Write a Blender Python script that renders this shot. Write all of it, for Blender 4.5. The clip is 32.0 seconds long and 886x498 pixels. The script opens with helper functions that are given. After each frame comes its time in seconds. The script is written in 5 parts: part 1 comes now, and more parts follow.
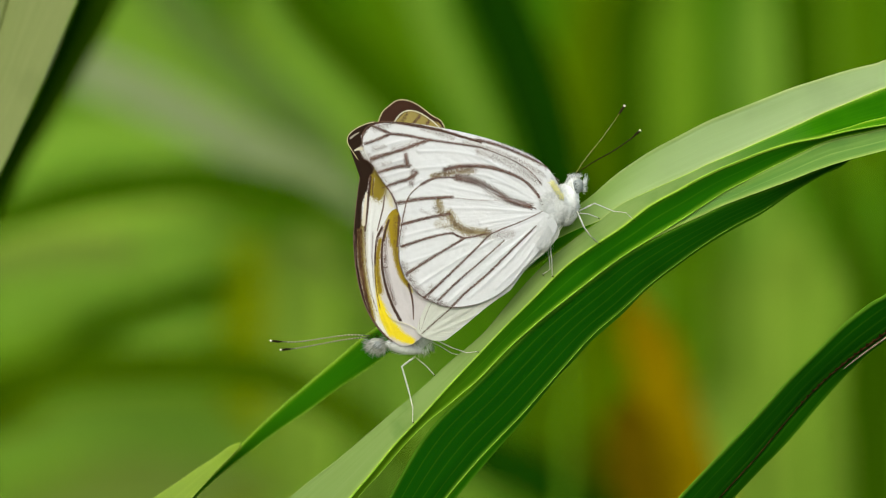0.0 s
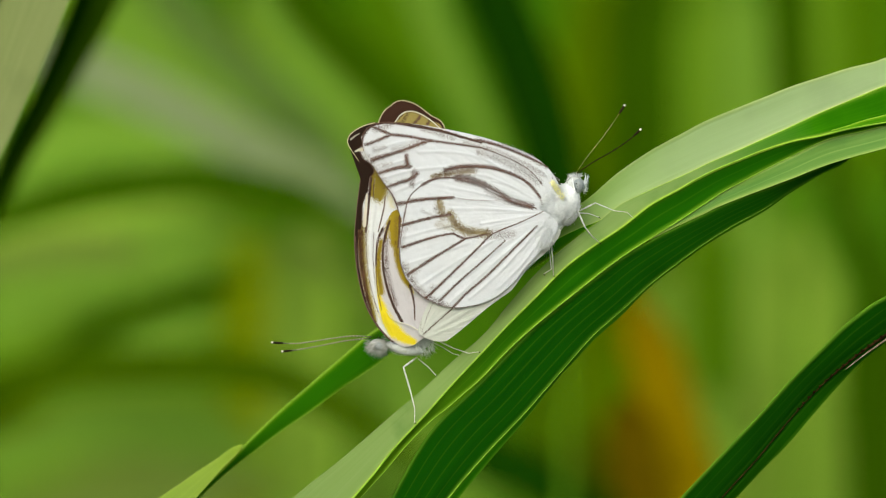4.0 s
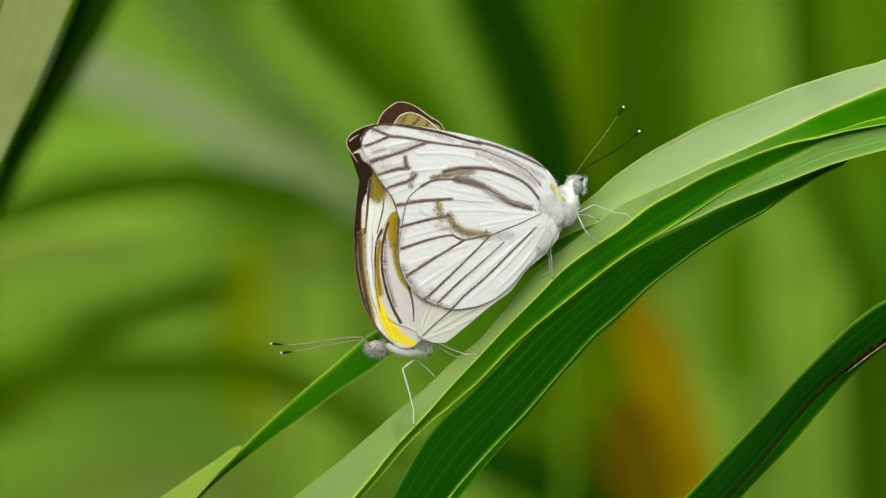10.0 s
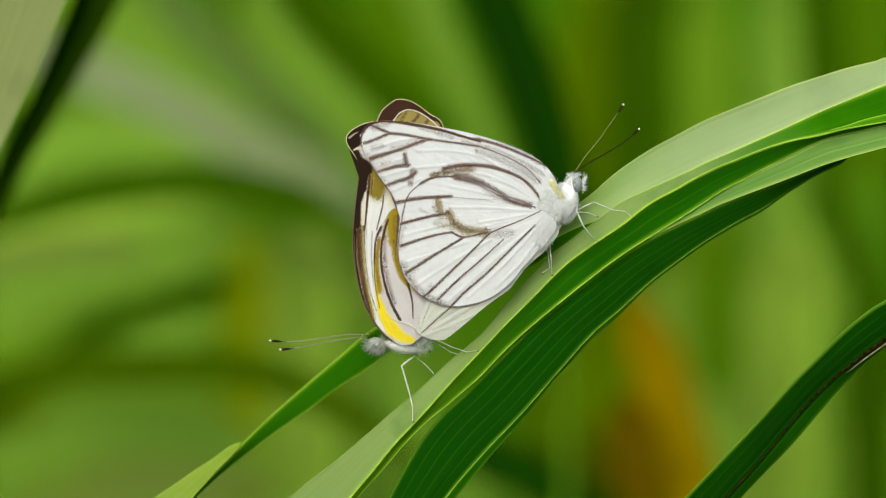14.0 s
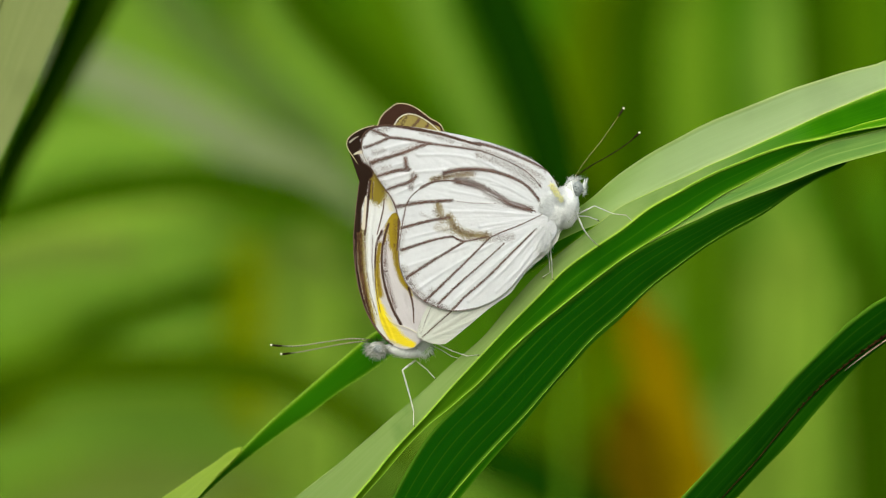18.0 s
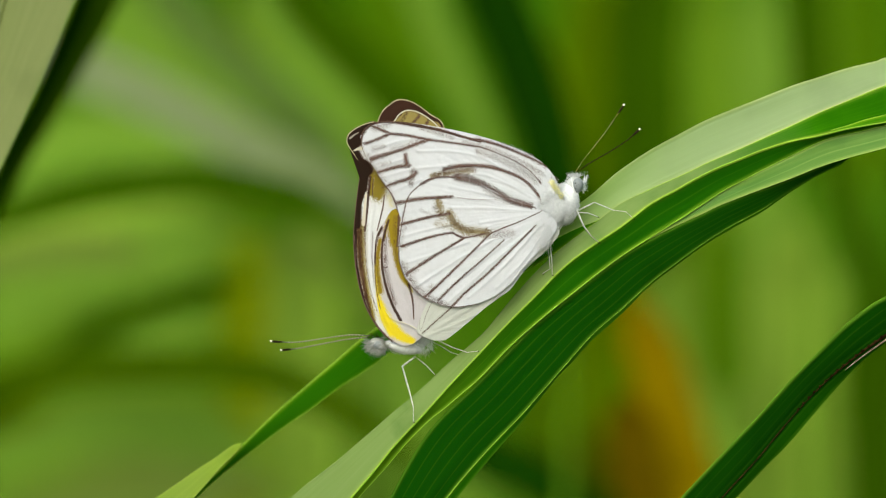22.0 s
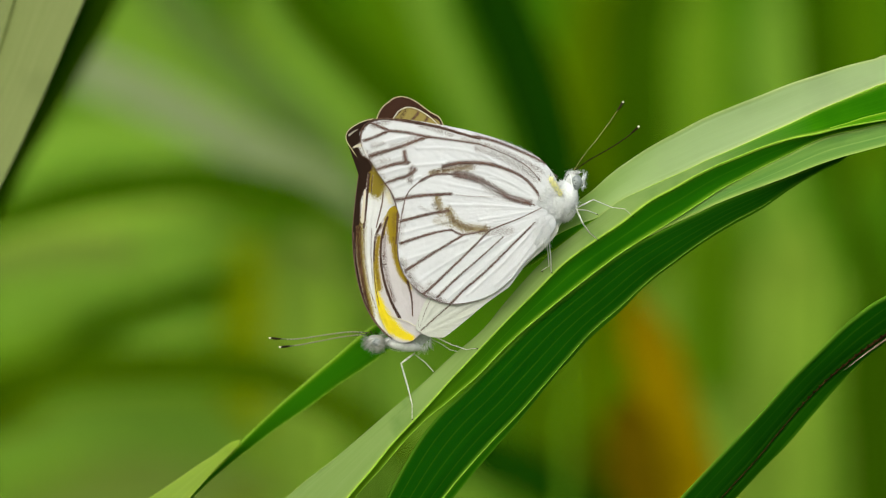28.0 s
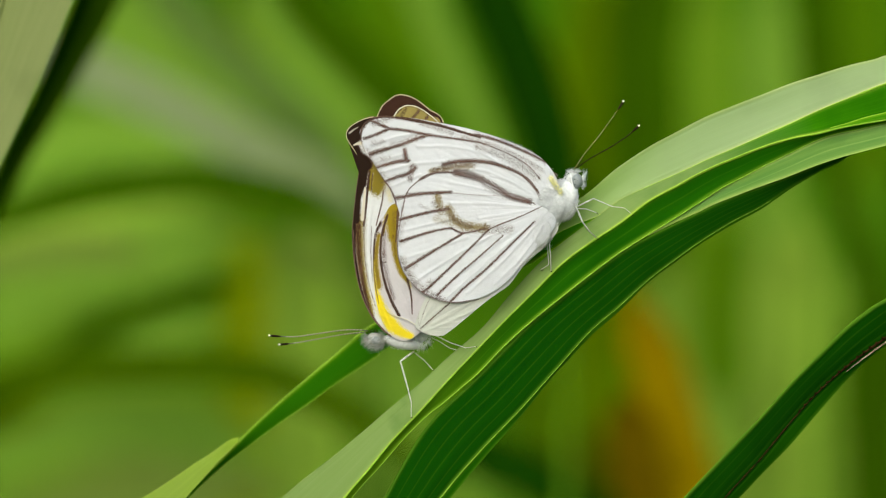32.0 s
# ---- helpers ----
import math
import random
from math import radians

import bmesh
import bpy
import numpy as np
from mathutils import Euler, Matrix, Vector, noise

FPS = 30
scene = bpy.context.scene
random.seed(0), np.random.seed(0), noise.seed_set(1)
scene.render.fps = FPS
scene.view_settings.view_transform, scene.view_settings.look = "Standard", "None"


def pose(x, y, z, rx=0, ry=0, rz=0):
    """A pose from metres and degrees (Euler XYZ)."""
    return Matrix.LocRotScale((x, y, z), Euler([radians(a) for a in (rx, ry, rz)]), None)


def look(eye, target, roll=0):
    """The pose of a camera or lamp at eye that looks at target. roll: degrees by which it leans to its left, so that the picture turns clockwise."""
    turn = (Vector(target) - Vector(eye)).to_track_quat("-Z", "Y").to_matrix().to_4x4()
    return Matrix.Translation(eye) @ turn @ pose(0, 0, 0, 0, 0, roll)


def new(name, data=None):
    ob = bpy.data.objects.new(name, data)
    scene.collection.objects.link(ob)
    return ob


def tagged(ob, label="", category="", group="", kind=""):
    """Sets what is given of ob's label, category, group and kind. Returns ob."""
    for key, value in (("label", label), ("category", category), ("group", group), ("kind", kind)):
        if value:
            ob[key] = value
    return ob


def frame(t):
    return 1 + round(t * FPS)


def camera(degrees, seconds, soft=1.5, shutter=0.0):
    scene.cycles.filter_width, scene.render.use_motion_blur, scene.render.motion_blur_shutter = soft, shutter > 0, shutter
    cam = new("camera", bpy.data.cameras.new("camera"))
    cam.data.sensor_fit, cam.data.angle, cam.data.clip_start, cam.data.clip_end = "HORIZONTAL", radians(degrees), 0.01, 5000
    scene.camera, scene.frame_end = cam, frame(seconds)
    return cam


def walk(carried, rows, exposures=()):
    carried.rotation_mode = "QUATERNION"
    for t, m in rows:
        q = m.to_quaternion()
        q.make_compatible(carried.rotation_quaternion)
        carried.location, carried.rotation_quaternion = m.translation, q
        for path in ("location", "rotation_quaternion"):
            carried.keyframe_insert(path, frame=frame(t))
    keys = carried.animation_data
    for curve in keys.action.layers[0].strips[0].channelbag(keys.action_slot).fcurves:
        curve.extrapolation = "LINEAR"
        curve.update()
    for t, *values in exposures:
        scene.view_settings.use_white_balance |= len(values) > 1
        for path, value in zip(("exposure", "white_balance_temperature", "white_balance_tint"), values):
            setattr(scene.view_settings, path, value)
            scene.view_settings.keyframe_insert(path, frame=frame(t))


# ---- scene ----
MM = 0.001
HEIGHT = 0.80            # height of the butterflies over the ground
AIM = Vector((0, 0, HEIGHT))
FAR = 0.717              # distance from the lens to the butterflies

cam = camera(10.0, 32.0, 1.15)
cam.data.dof.use_dof, cam.data.dof.focus_distance, cam.data.dof.aperture_fstop = True, FAR, 11.5
eye = AIM + Vector((0, -FAR, 0))
walk(cam, [(0, look(eye, AIM)), (32.0, look(eye, AIM))], [(0, 0.42, 6350, -1), (32.0, 0.42, 6350, -1)])

# ---- light: a bright hazy day, thin cloud over a high sun ----
SUN = Vector((-0.27, -0.78, 0.57)).normalized()
world = bpy.data.worlds.new("sky")
scene.world = world
world.use_nodes = True
sky = world.node_tree.nodes.new("ShaderNodeTexSky")
sky.sky_type, sky.sun_disc = "NISHITA", False
sky.sun_elevation, sky.sun_rotation = math.asin(SUN.z), math.atan2(SUN.x, SUN.y)
sky.air_density, sky.dust_density = 0.8, 6.0
backing = world.node_tree.nodes["Background"]
world.node_tree.links.new(sky.outputs[0], backing.inputs[0])
backing.inputs[1].default_value = 0.15
lamp = bpy.data.lights.new("sun", "SUN")
lamp.energy, lamp.angle, lamp.color = 1.5, radians(75), (1.0, 0.97, 0.93)
sun = new("sun", lamp)
sun.matrix_world = look(SUN * 30, (0, 0, 0))


# ---- materials ----
def material(name, rough=0.5, spec=0.5):
    m = bpy.data.materials.new(name)
    m.use_nodes = True
    n, l = m.node_tree.nodes, m.node_tree.links
    b = n["Principled BSDF"]
    if spec < 0.1:  # matt surface
        b = n.new("ShaderNodeBsdfDiffuse")
        l.new(b.outputs[0], n["Material Output"].inputs[0])
        return m, n, l, b
    b.inputs["Roughness"].default_value = rough
    b.inputs["Specular IOR Level"].default_value = spec
    return m, n, l, b


def node(n, kind, **values):
    x = n.new(kind)
    for key, value in values.items():
        x.inputs[key].default_value = value
    return x


def mixed(n, l, factor, a, b):
    x = n.new("ShaderNodeMix")
    x.data_type = "RGBA"
    l.new(factor, x.inputs[0])
    for socket, value in ((x.inputs[6], a), (x.inputs[7], b)):
        if isinstance(value, tuple):
            socket.default_value = (*value, 1)
        else:
            l.new(value, socket)
    return x.outputs[2]


def ramp(n, l, source, low, high, flip=False):
    x = n.new("ShaderNodeMapRange")
    x.inputs[1].default_value, x.inputs[2].default_value = low, high
    if flip:
        x.inputs[3].default_value, x.inputs[4].default_value = 1.0, 0.0
    l.new(source, x.inputs[0])
    return x.outputs[0]


def leaf_material(name, dark, light, rim, glow, rough=0.36, spec=0.5, through_share=0.3, veins=46.0, spots=0.0, vein_gap=0.085, end=None, line=0.2, relief=0.35):
    """A ribbed grass-like leaf: streaks along it, a paler rim, light that shines through."""
    m, n, l, b = material(name, rough, spec)
    uv = n.new("ShaderNodeUVMap")
    stretch = node(n, "ShaderNodeMapping", Scale=(0.05, 1.0, 1.0))
    l.new(uv.outputs[0], stretch.inputs[0])
    ribs = node(n, "ShaderNodeTexNoise", Scale=veins * 0.35, Detail=5.0, Roughness=0.7)
    l.new(stretch.outputs[0], ribs.inputs[0])
    fine = node(n, "ShaderNodeTexNoise", Scale=veins * 1.6, Detail=3.0)
    l.new(stretch.outputs[0], fine.inputs[0])
    place = n.new("ShaderNodeTexCoord")
    cloud = node(n, "ShaderNodeTexNoise", Scale=90.0, Detail=4.0)
    l.new(place.outputs["Object"], cloud.inputs[0])
    colour = mixed(n, l, ramp(n, l, ribs.outputs[0], 0.3, 0.72), dark, light)
    apart = n.new("ShaderNodeSeparateXYZ")
    l.new(uv.outputs[0], apart.inputs[0])
    times = n.new("ShaderNodeMath")
    times.operation = "MULTIPLY_ADD"
    times.inputs[1].default_value = 2 * math.pi / vein_gap
    l.new(apart.outputs[1], times.inputs[0])
    l.new(ribs.outputs[0], times.inputs[2])
    wave = n.new("ShaderNodeMath")
    wave.operation = "SINE"
    l.new(times.outputs[0], wave.inputs[0])
    lines = n.new("ShaderNodeMath")
    lines.operation = "MULTIPLY"
    l.new(ramp(n, l, wave.outputs[0], 0.88, 1.0), lines.inputs[0])
    l.new(ramp(n, l, ribs.outputs[0], -0.1, 1.0), lines.inputs[1])
    colour = mixed(n, l, lines.outputs[0], colour, tuple((1 - line) * a + line * b_ for a, b_ in zip(light, rim)))
    if end:
        along = n.new("ShaderNodeAttribute")
        along.attribute_name = "toward_tip"
        colour = mixed(n, l, along.outputs["Fac"], colour, mixed(n, l, ramp(n, l, ribs.outputs[0], 0.3, 0.72), *end))
    patch = tuple(0.75 * c for c in dark)
    colour = mixed(n, l, ramp(n, l, cloud.outputs[0], 0.55, 0.85), colour, patch)
    if spots:
        speck = node(n, "ShaderNodeTexNoise", Scale=700.0, Detail=2.0)
        l.new(place.outputs["Object"], speck.inputs[0])
        colour = mixed(n, l, ramp(n, l, speck.outputs[0], 0.74 - spots, 0.78), colour, (0.16, 0.12, 0.03))
    edge = n.new("ShaderNodeAttribute")
    edge.attribute_name = "rim"
    colour = mixed(n, l, edge.outputs["Fac"], colour, rim)
    tint = n.new("ShaderNodeObjectInfo")
    hue = node(n, "ShaderNodeHueSaturation", Saturation=1.0)
    l.new(ramp(n, l, tint.outputs["Random"], -6.0, 0.9), hue.inputs["Value"])
    l.new(colour, hue.inputs["Color"])
    l.new(hue.outputs[0], b.inputs[0])
    bump = node(n, "ShaderNodeBump", Strength=relief, Distance=0.00012)
    l.new(fine.outputs[0], bump.inputs["Height"])
    l.new(bump.outputs[0], b.inputs["Normal"])
    shine = n.new("ShaderNodeBsdfTranslucent")
    glowing = mixed(n, l, edge.outputs["Fac"], glow, rim)
    l.new(glowing, shine.inputs[0])
    both = n.new("ShaderNodeMixShader")
    both.inputs[0].default_value = through_share
    l.new(b.outputs[0], both.inputs[1])
    l.new(shine.outputs[0], both.inputs[2])
    l.new(both.outputs[0], n["Material Output"].inputs[0])
    return m


# tones for one leaf's folds: sky sheen and shade are set in the colour
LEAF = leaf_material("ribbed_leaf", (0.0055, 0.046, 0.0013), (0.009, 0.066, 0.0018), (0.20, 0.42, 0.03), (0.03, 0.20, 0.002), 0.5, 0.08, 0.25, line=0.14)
LEAF_PALE = leaf_material("lit_leaf_fold", (0.188, 0.293, 0.094), (0.205, 0.313, 0.110), (0.46, 0.56, 0.14), (0.19, 0.33, 0.04), 0.45, 0.4, 0.25, vein_gap=0.05, end=((0.135, 0.265, 0.012), (0.165, 0.305, 0.020)), line=0.05, relief=0.1)
LEAF_TURN = leaf_material("turning_leaf", (0.016, 0.100, 0.001), (0.042, 0.160, 0.002), (0.36, 0.52, 0.05), (0.05, 0.26, 0.003), 0.5, 0.08, 0.25, vein_gap=0.06, end=((0.150, 0.228, 0.060), (0.182, 0.264, 0.084)), line=0.03, relief=0.15)
LEAF_STRAND = leaf_material("fresh_strand_leaf", (0.026, 0.150, 0.002), (0.046, 0.195, 0.003), (0.30, 0.54, 0.02), (0.05, 0.30, 0.003), 0.5, 0.06, 0.35, line=0.03)
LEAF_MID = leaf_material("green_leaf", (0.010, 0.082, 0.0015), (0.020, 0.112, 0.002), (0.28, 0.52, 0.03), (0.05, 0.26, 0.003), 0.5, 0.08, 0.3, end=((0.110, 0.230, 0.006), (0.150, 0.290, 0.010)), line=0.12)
LEAF_DUSTY = leaf_material("dull_pale_leaf", (0.120, 0.152, 0.042), (0.158, 0.190, 0.062), (0.22, 0.28, 0.1), (0.16, 0.22, 0.04), 0.55, 0.2, 0.2)
LEAF_SOFT = leaf_material("soft_green_leaf", (0.045, 0.165, 0.008), (0.130, 0.242, 0.026), (0.40, 0.54, 0.10), (0.14, 0.28, 0.02), 0.5, 0.25, 0.25, end=((0.032, 0.135, 0.004), (0.075, 0.190, 0.008)), line=0.3)
LEAF_EDGE = leaf_material("leaf_edge", (0.23, 0.50, 0.03), (0.30, 0.56, 0.05), (0.36, 0.6, 0.06), (0.5, 0.7, 0.03), 0.5, 0.2, 0.4)
LEAF_YOUNG = leaf_material("young_leaf", (0.16, 0.26, 0.008), (0.20, 0.31, 0.012), (0.34, 0.48, 0.04), (0.25, 0.42, 0.01), 0.5, 0.25)
LEAF_FAR = leaf_material("undergrowth_leaf", (0.065, 0.19, 0.004), (0.10, 0.25, 0.007), (0.15, 0.3, 0.02), (0.12, 0.32, 0.004), 0.7, 0.05)
# plants of the thicket; the dark greens put the shade of its gaps into colour
FAR_GREY = leaf_material("dusty_leaf", (0.1419, 0.1839, 0.0831), (0.1869, 0.2424, 0.1094), (0.1836, 0.2380, 0.1075), (0.2003, 0.2597, 0.1173), 0.7, 0.05, 0.2)
FAR_GREYISH = leaf_material("greyish_green_leaf", (0.0728, 0.1277, 0.0234), (0.0959, 0.1683, 0.0308), (0.0942, 0.1653, 0.0302), (0.1027, 0.1803, 0.0330), 0.7, 0.05, 0.2)
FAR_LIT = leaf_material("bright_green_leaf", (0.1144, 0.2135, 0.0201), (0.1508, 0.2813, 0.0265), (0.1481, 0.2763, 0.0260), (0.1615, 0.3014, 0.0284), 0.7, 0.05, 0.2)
FAR_GREEN = leaf_material("fresh_green_leaf", (0.0922, 0.1783, 0.0088), (0.1215, 0.2350, 0.0116), (0.1194, 0.2308, 0.0114), (0.1302, 0.2518, 0.0125), 0.7, 0.05, 0.2)
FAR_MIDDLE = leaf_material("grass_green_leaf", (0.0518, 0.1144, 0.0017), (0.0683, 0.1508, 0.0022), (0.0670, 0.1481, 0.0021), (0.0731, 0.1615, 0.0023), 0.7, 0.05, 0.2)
FAR_SHADE_DARK = leaf_material("shade_dark_green_leaf", (0.0242, 0.0603, 0.0005), (0.0319, 0.0794, 0.0007), (0.0313, 0.0780, 0.0007), (0.0342, 0.0851, 0.0007), 0.7, 0.05, 0.2)
FAR_SHADE_DEEP = leaf_material("shade_deep_green_leaf", (0.0055, 0.0269, 0.0005), (0.0072, 0.0354, 0.0007), (0.0071, 0.0348, 0.0007), (0.0077, 0.0380, 0.0007), 0.7, 0.05, 0.2)
FAR_OLIVE = leaf_material("olive_leaf", (0.1518, 0.2014, 0.0008), (0.2000, 0.2653, 0.0011), (0.1964, 0.2606, 0.0011), (0.2143, 0.2843, 0.0012), 0.7, 0.05, 0.2)
FAR_MOSS = leaf_material("moss_green_leaf", (0.0603, 0.1060, 0.0005), (0.0794, 0.1397, 0.0007), (0.0780, 0.1372, 0.0007), (0.0851, 0.1497, 0.0007), 0.7, 0.05, 0.2)
FAR_UMBER = leaf_material("brownish_green_leaf", (0.0370, 0.0491, 0.0005), (0.0488, 0.0648, 0.0007), (0.0479, 0.0636, 0.0007), (0.0523, 0.0694, 0.0007), 0.7, 0.05, 0.2)
FAR_DRY = leaf_material("withered_leaf", (0.1569, 0.1123, 0.0005), (0.2067, 0.1480, 0.0007), (0.2031, 0.1453, 0.0007), (0.2215, 0.1585, 0.0007), 0.7, 0.05, 0.2)
FAR_RUST = leaf_material("rusty_leaf", (0.0728, 0.0491, 0.0005), (0.0959, 0.0648, 0.0007), (0.0942, 0.0636, 0.0007), (0.1027, 0.0694, 0.0007), 0.7, 0.05, 0.2)
FAR_SHADY = leaf_material("shade_olive_leaf", (0.0307, 0.0633, 0.0005), (0.0405, 0.0834, 0.0007), (0.0398, 0.0819, 0.0007), (0.0434, 0.0893, 0.0007), 0.7, 0.05, 0.2)
FAR_LIME = leaf_material("lime_green_leaf", (0.1621, 0.2663, 0.0269), (0.2136, 0.3508, 0.0354), (0.2098, 0.3446, 0.0348), (0.2289, 0.3759, 0.0380), 0.7, 0.05, 0.2)
FAR_DULL = leaf_material("dull_green_leaf", (0.1020, 0.1518, 0.0234), (0.1344, 0.2000, 0.0308), (0.1320, 0.1964, 0.0302), (0.1440, 0.2143, 0.0330), 0.7, 0.05, 0.2)


def wing_material(name, ground=(0.80, 0.80, 0.80), share=0.3, olive=(0.215, 0.172, 0.078)):
    """Wing scales: white ground, brown dusting, yellow and olive fields, all broken up by the scales."""
    m, n, l, b = material(name, 0.75, 0.1)
    place = n.new("ShaderNodeTexCoord")
    dust = node(n, "ShaderNodeTexNoise", Scale=8200.0, Detail=1.0, Roughness=0.5)
    l.new(place.outputs["Object"], dust.inputs[0])
    soft = node(n, "ShaderNodeTexNoise", Scale=420.0, Detail=3.0)
    l.new(place.outputs["Object"], soft.inputs[0])
    marks = n.new("ShaderNodeVertexColor")
    marks.layer_name = "marks"
    parts = n.new("ShaderNodeSeparateColor")
    l.new(marks.outputs[0], parts.inputs[0])
    tone = mixed(n, l, ramp(n, l, soft.outputs[0], 0.3, 0.75), ground, tuple(0.88 * c for c in ground))

    grit = ramp(n, l, dust.outputs[0], 0.35, 0.7)
    tone = mixed(n, l, grit, tone, tuple(0.84 * c for c in ground))

    def broken(channel, spread, low=0.34, high=0.72):
        add = n.new("ShaderNodeMath")
        add.operation = "ADD"
        l.new(parts.outputs[channel], add.inputs[0])
        shift = n.new("ShaderNodeMapRange")
        shift.inputs[1].default_value, shift.inputs[2].default_value = 0.33, 0.67
        shift.inputs[3].default_value, shift.inputs[4].default_value = -spread, spread
        l.new(dust.outputs[0], shift.inputs[0])
        gate = n.new("ShaderNodeMath")
        gate.operation = "MULTIPLY"
        l.new(shift.outputs[0], gate.inputs[0])
        l.new(ramp(n, l, parts.outputs[channel], 0.07, 0.4), gate.inputs[1])
        l.new(gate.outputs[0], add.inputs[1])
        return ramp(n, l, add.outputs[0], low, high)

    tone = mixed(n, l, broken(1, 0.25, 0.2, 1.0), tone, (0.72, 0.60, 0.022))
    tone = mixed(n, l, broken(2, 0.5, 0.15, 1.0), tone, olive)
    brown = mixed(n, l, ramp(n, l, soft.outputs[0], 0.45, 0.8), (0.054, 0.022, 0.014), (0.130, 0.064, 0.044))
    tone = mixed(n, l, broken(0, 0.40, 0.18, 0.98), tone, brown)
    tone = mixed(n, l, ramp(n, l, parts.outputs[0], 1.0, 1.45), tone, (0.020, 0.010, 0.006))
    tone = mixed(n, l, ramp(n, l, marks.outputs[1], 0.3, 0.7), tone, (0.62, 0.58, 0.48))
    l.new(tone, b.inputs["Base Color"])
    bump = node(n, "ShaderNodeBump", Strength=0.7, Distance=0.00009)
    l.new(dust.outputs[0], bump.inputs["Height"])
    l.new(bump.outputs[0], b.inputs["Normal"])
    shine = n.new("ShaderNodeBsdfTranslucent")
    l.new(tone, shine.inputs[0])
    both = n.new("ShaderNodeMixShader")
    both.inputs[0].default_value = share
    l.new(b.outputs[0], both.inputs[1])
    l.new(shine.outputs[0], both.inputs[2])
    l.new(both.outputs[0], n["Material Output"].inputs[0])
    return m


def plain_material(name, a, b_, rough=0.6, scale=900.0, spec=0.4):
    m, n, l, b = material(name, rough, spec)
    place = n.new("ShaderNodeTexCoord")
    grain = node(n, "ShaderNodeTexNoise", Scale=scale, Detail=4.0)
    l.new(place.outputs["Object"], grain.inputs[0])
    l.new(mixed(n, l, ramp(n, l, grain.outputs[0], 0.3, 0.7), a, b_), b.inputs[0])
    bump = node(n, "ShaderNodeBump", Strength=0.3, Distance=0.1 / scale)
    l.new(grain.outputs[0], bump.inputs["Height"])
    l.new(bump.outputs[0], b.inputs["Normal"])
    return m


WING = wing_material("white_wing_scales", (0.685, 0.708, 0.755), 0.36)
WING_THIN = wing_material("thin_wing_scales", (0.625, 0.65, 0.605), 0.45)
WING_BROWN = wing_material("brown_wing_scales", (0.034, 0.014, 0.008), 0.10)
WING_GREY = wing_material("grey_wing_scales", (0.60, 0.58, 0.61), 0.36, (0.29, 0.215, 0.014))
WING_MUSTARD = wing_material("white_and_mustard_wing_scales", (0.735, 0.75, 0.77), 0.36, (0.23, 0.18, 0.022))
VEIN = plain_material("brown_wing_vein", (0.088, 0.049, 0.037), (0.148, 0.090, 0.070), 0.7, 3000, 0.1)
EDGE = plain_material("cream_wing_edge", (0.62, 0.57, 0.36), (0.46, 0.40, 0.22), 0.7, 3000, 0.1)
EDGE_PALE = plain_material("pale_wing_fold", (0.70, 0.70, 0.56), (0.58, 0.56, 0.42), 0.6, 3000)
FUR = plain_material("white_fur", (0.70, 0.73, 0.75), (0.53, 0.56, 0.58), 0.8, 2500)
FUR_YELLOW = plain_material("yellow_fur", (0.86, 0.84, 0.34), (0.84, 0.83, 0.52), 0.8, 2500)
FUR_GREY = plain_material("grey_fur", (0.36, 0.37, 0.33), (0.15, 0.16, 0.14), 0.8, 2500)
EYE_MAT = plain_material("grey_eye", (0.22, 0.245, 0.255), (0.10, 0.12, 0.125), 0.35, 3500)
FUR_HEAD = plain_material("pale_grey_fur", (0.58, 0.60, 0.59), (0.34, 0.36, 0.36), 0.8, 2500)
LEG_MAT = plain_material("pale_leg", (0.50, 0.52, 0.46), (0.30, 0.32, 0.27), 0.5, 2500)
FEELER = plain_material("dark_feeler", (0.010, 0.008, 0.004), (0.024, 0.018, 0.009), 0.9, 4000, 0.0)
FEELER_RING = plain_material("pale_feeler_ring", (0.36, 0.34, 0.24), (0.24, 0.22, 0.16), 0.5, 4000)
FEELER_GREY = plain_material("grey_feeler", (0.07, 0.075, 0.045), (0.14, 0.145, 0.09), 0.8, 4000, 0.1)
VEIN_GOLD = plain_material("golden_brown_feeler", (0.46, 0.35, 0.12), (0.28, 0.20, 0.07), 0.6, 4000, 0.15)
TIP = plain_material("cream_feeler_tip", (0.85, 0.82, 0.7), (0.75, 0.7, 0.55), 0.4, 4000)
STEM = plain_material("green_stem", (0.06, 0.14, 0.006), (0.09, 0.18, 0.01), 0.7, 120, 0.05)
TORN = plain_material("torn_brown_margin", (0.011, 0.006, 0.002), (0.032, 0.018, 0.006), 0.95, 1200, 0.0)
TORN_PALE = plain_material("bleached_margin", (0.34, 0.28, 0.20), (0.12, 0.08, 0.04), 0.6, 1200)
SOIL = plain_material("leaf_litter", (0.05, 0.06, 0.02), (0.12, 0.13, 0.05), 0.9, 25)


# ---- shapes ----
ORIGIN = {}


def thing(name, place, label, category, group="", kind=""):
    """An Empty at the thing's base, place in millimetres from the butterflies' middle."""
    ob = new(name)
    ob.empty_display_size = 0.01
    ob.location = AIM + MM * Vector(place)
    ORIGIN[ob.name] = Vector(place)
    return tagged(ob, label, category, group, kind)


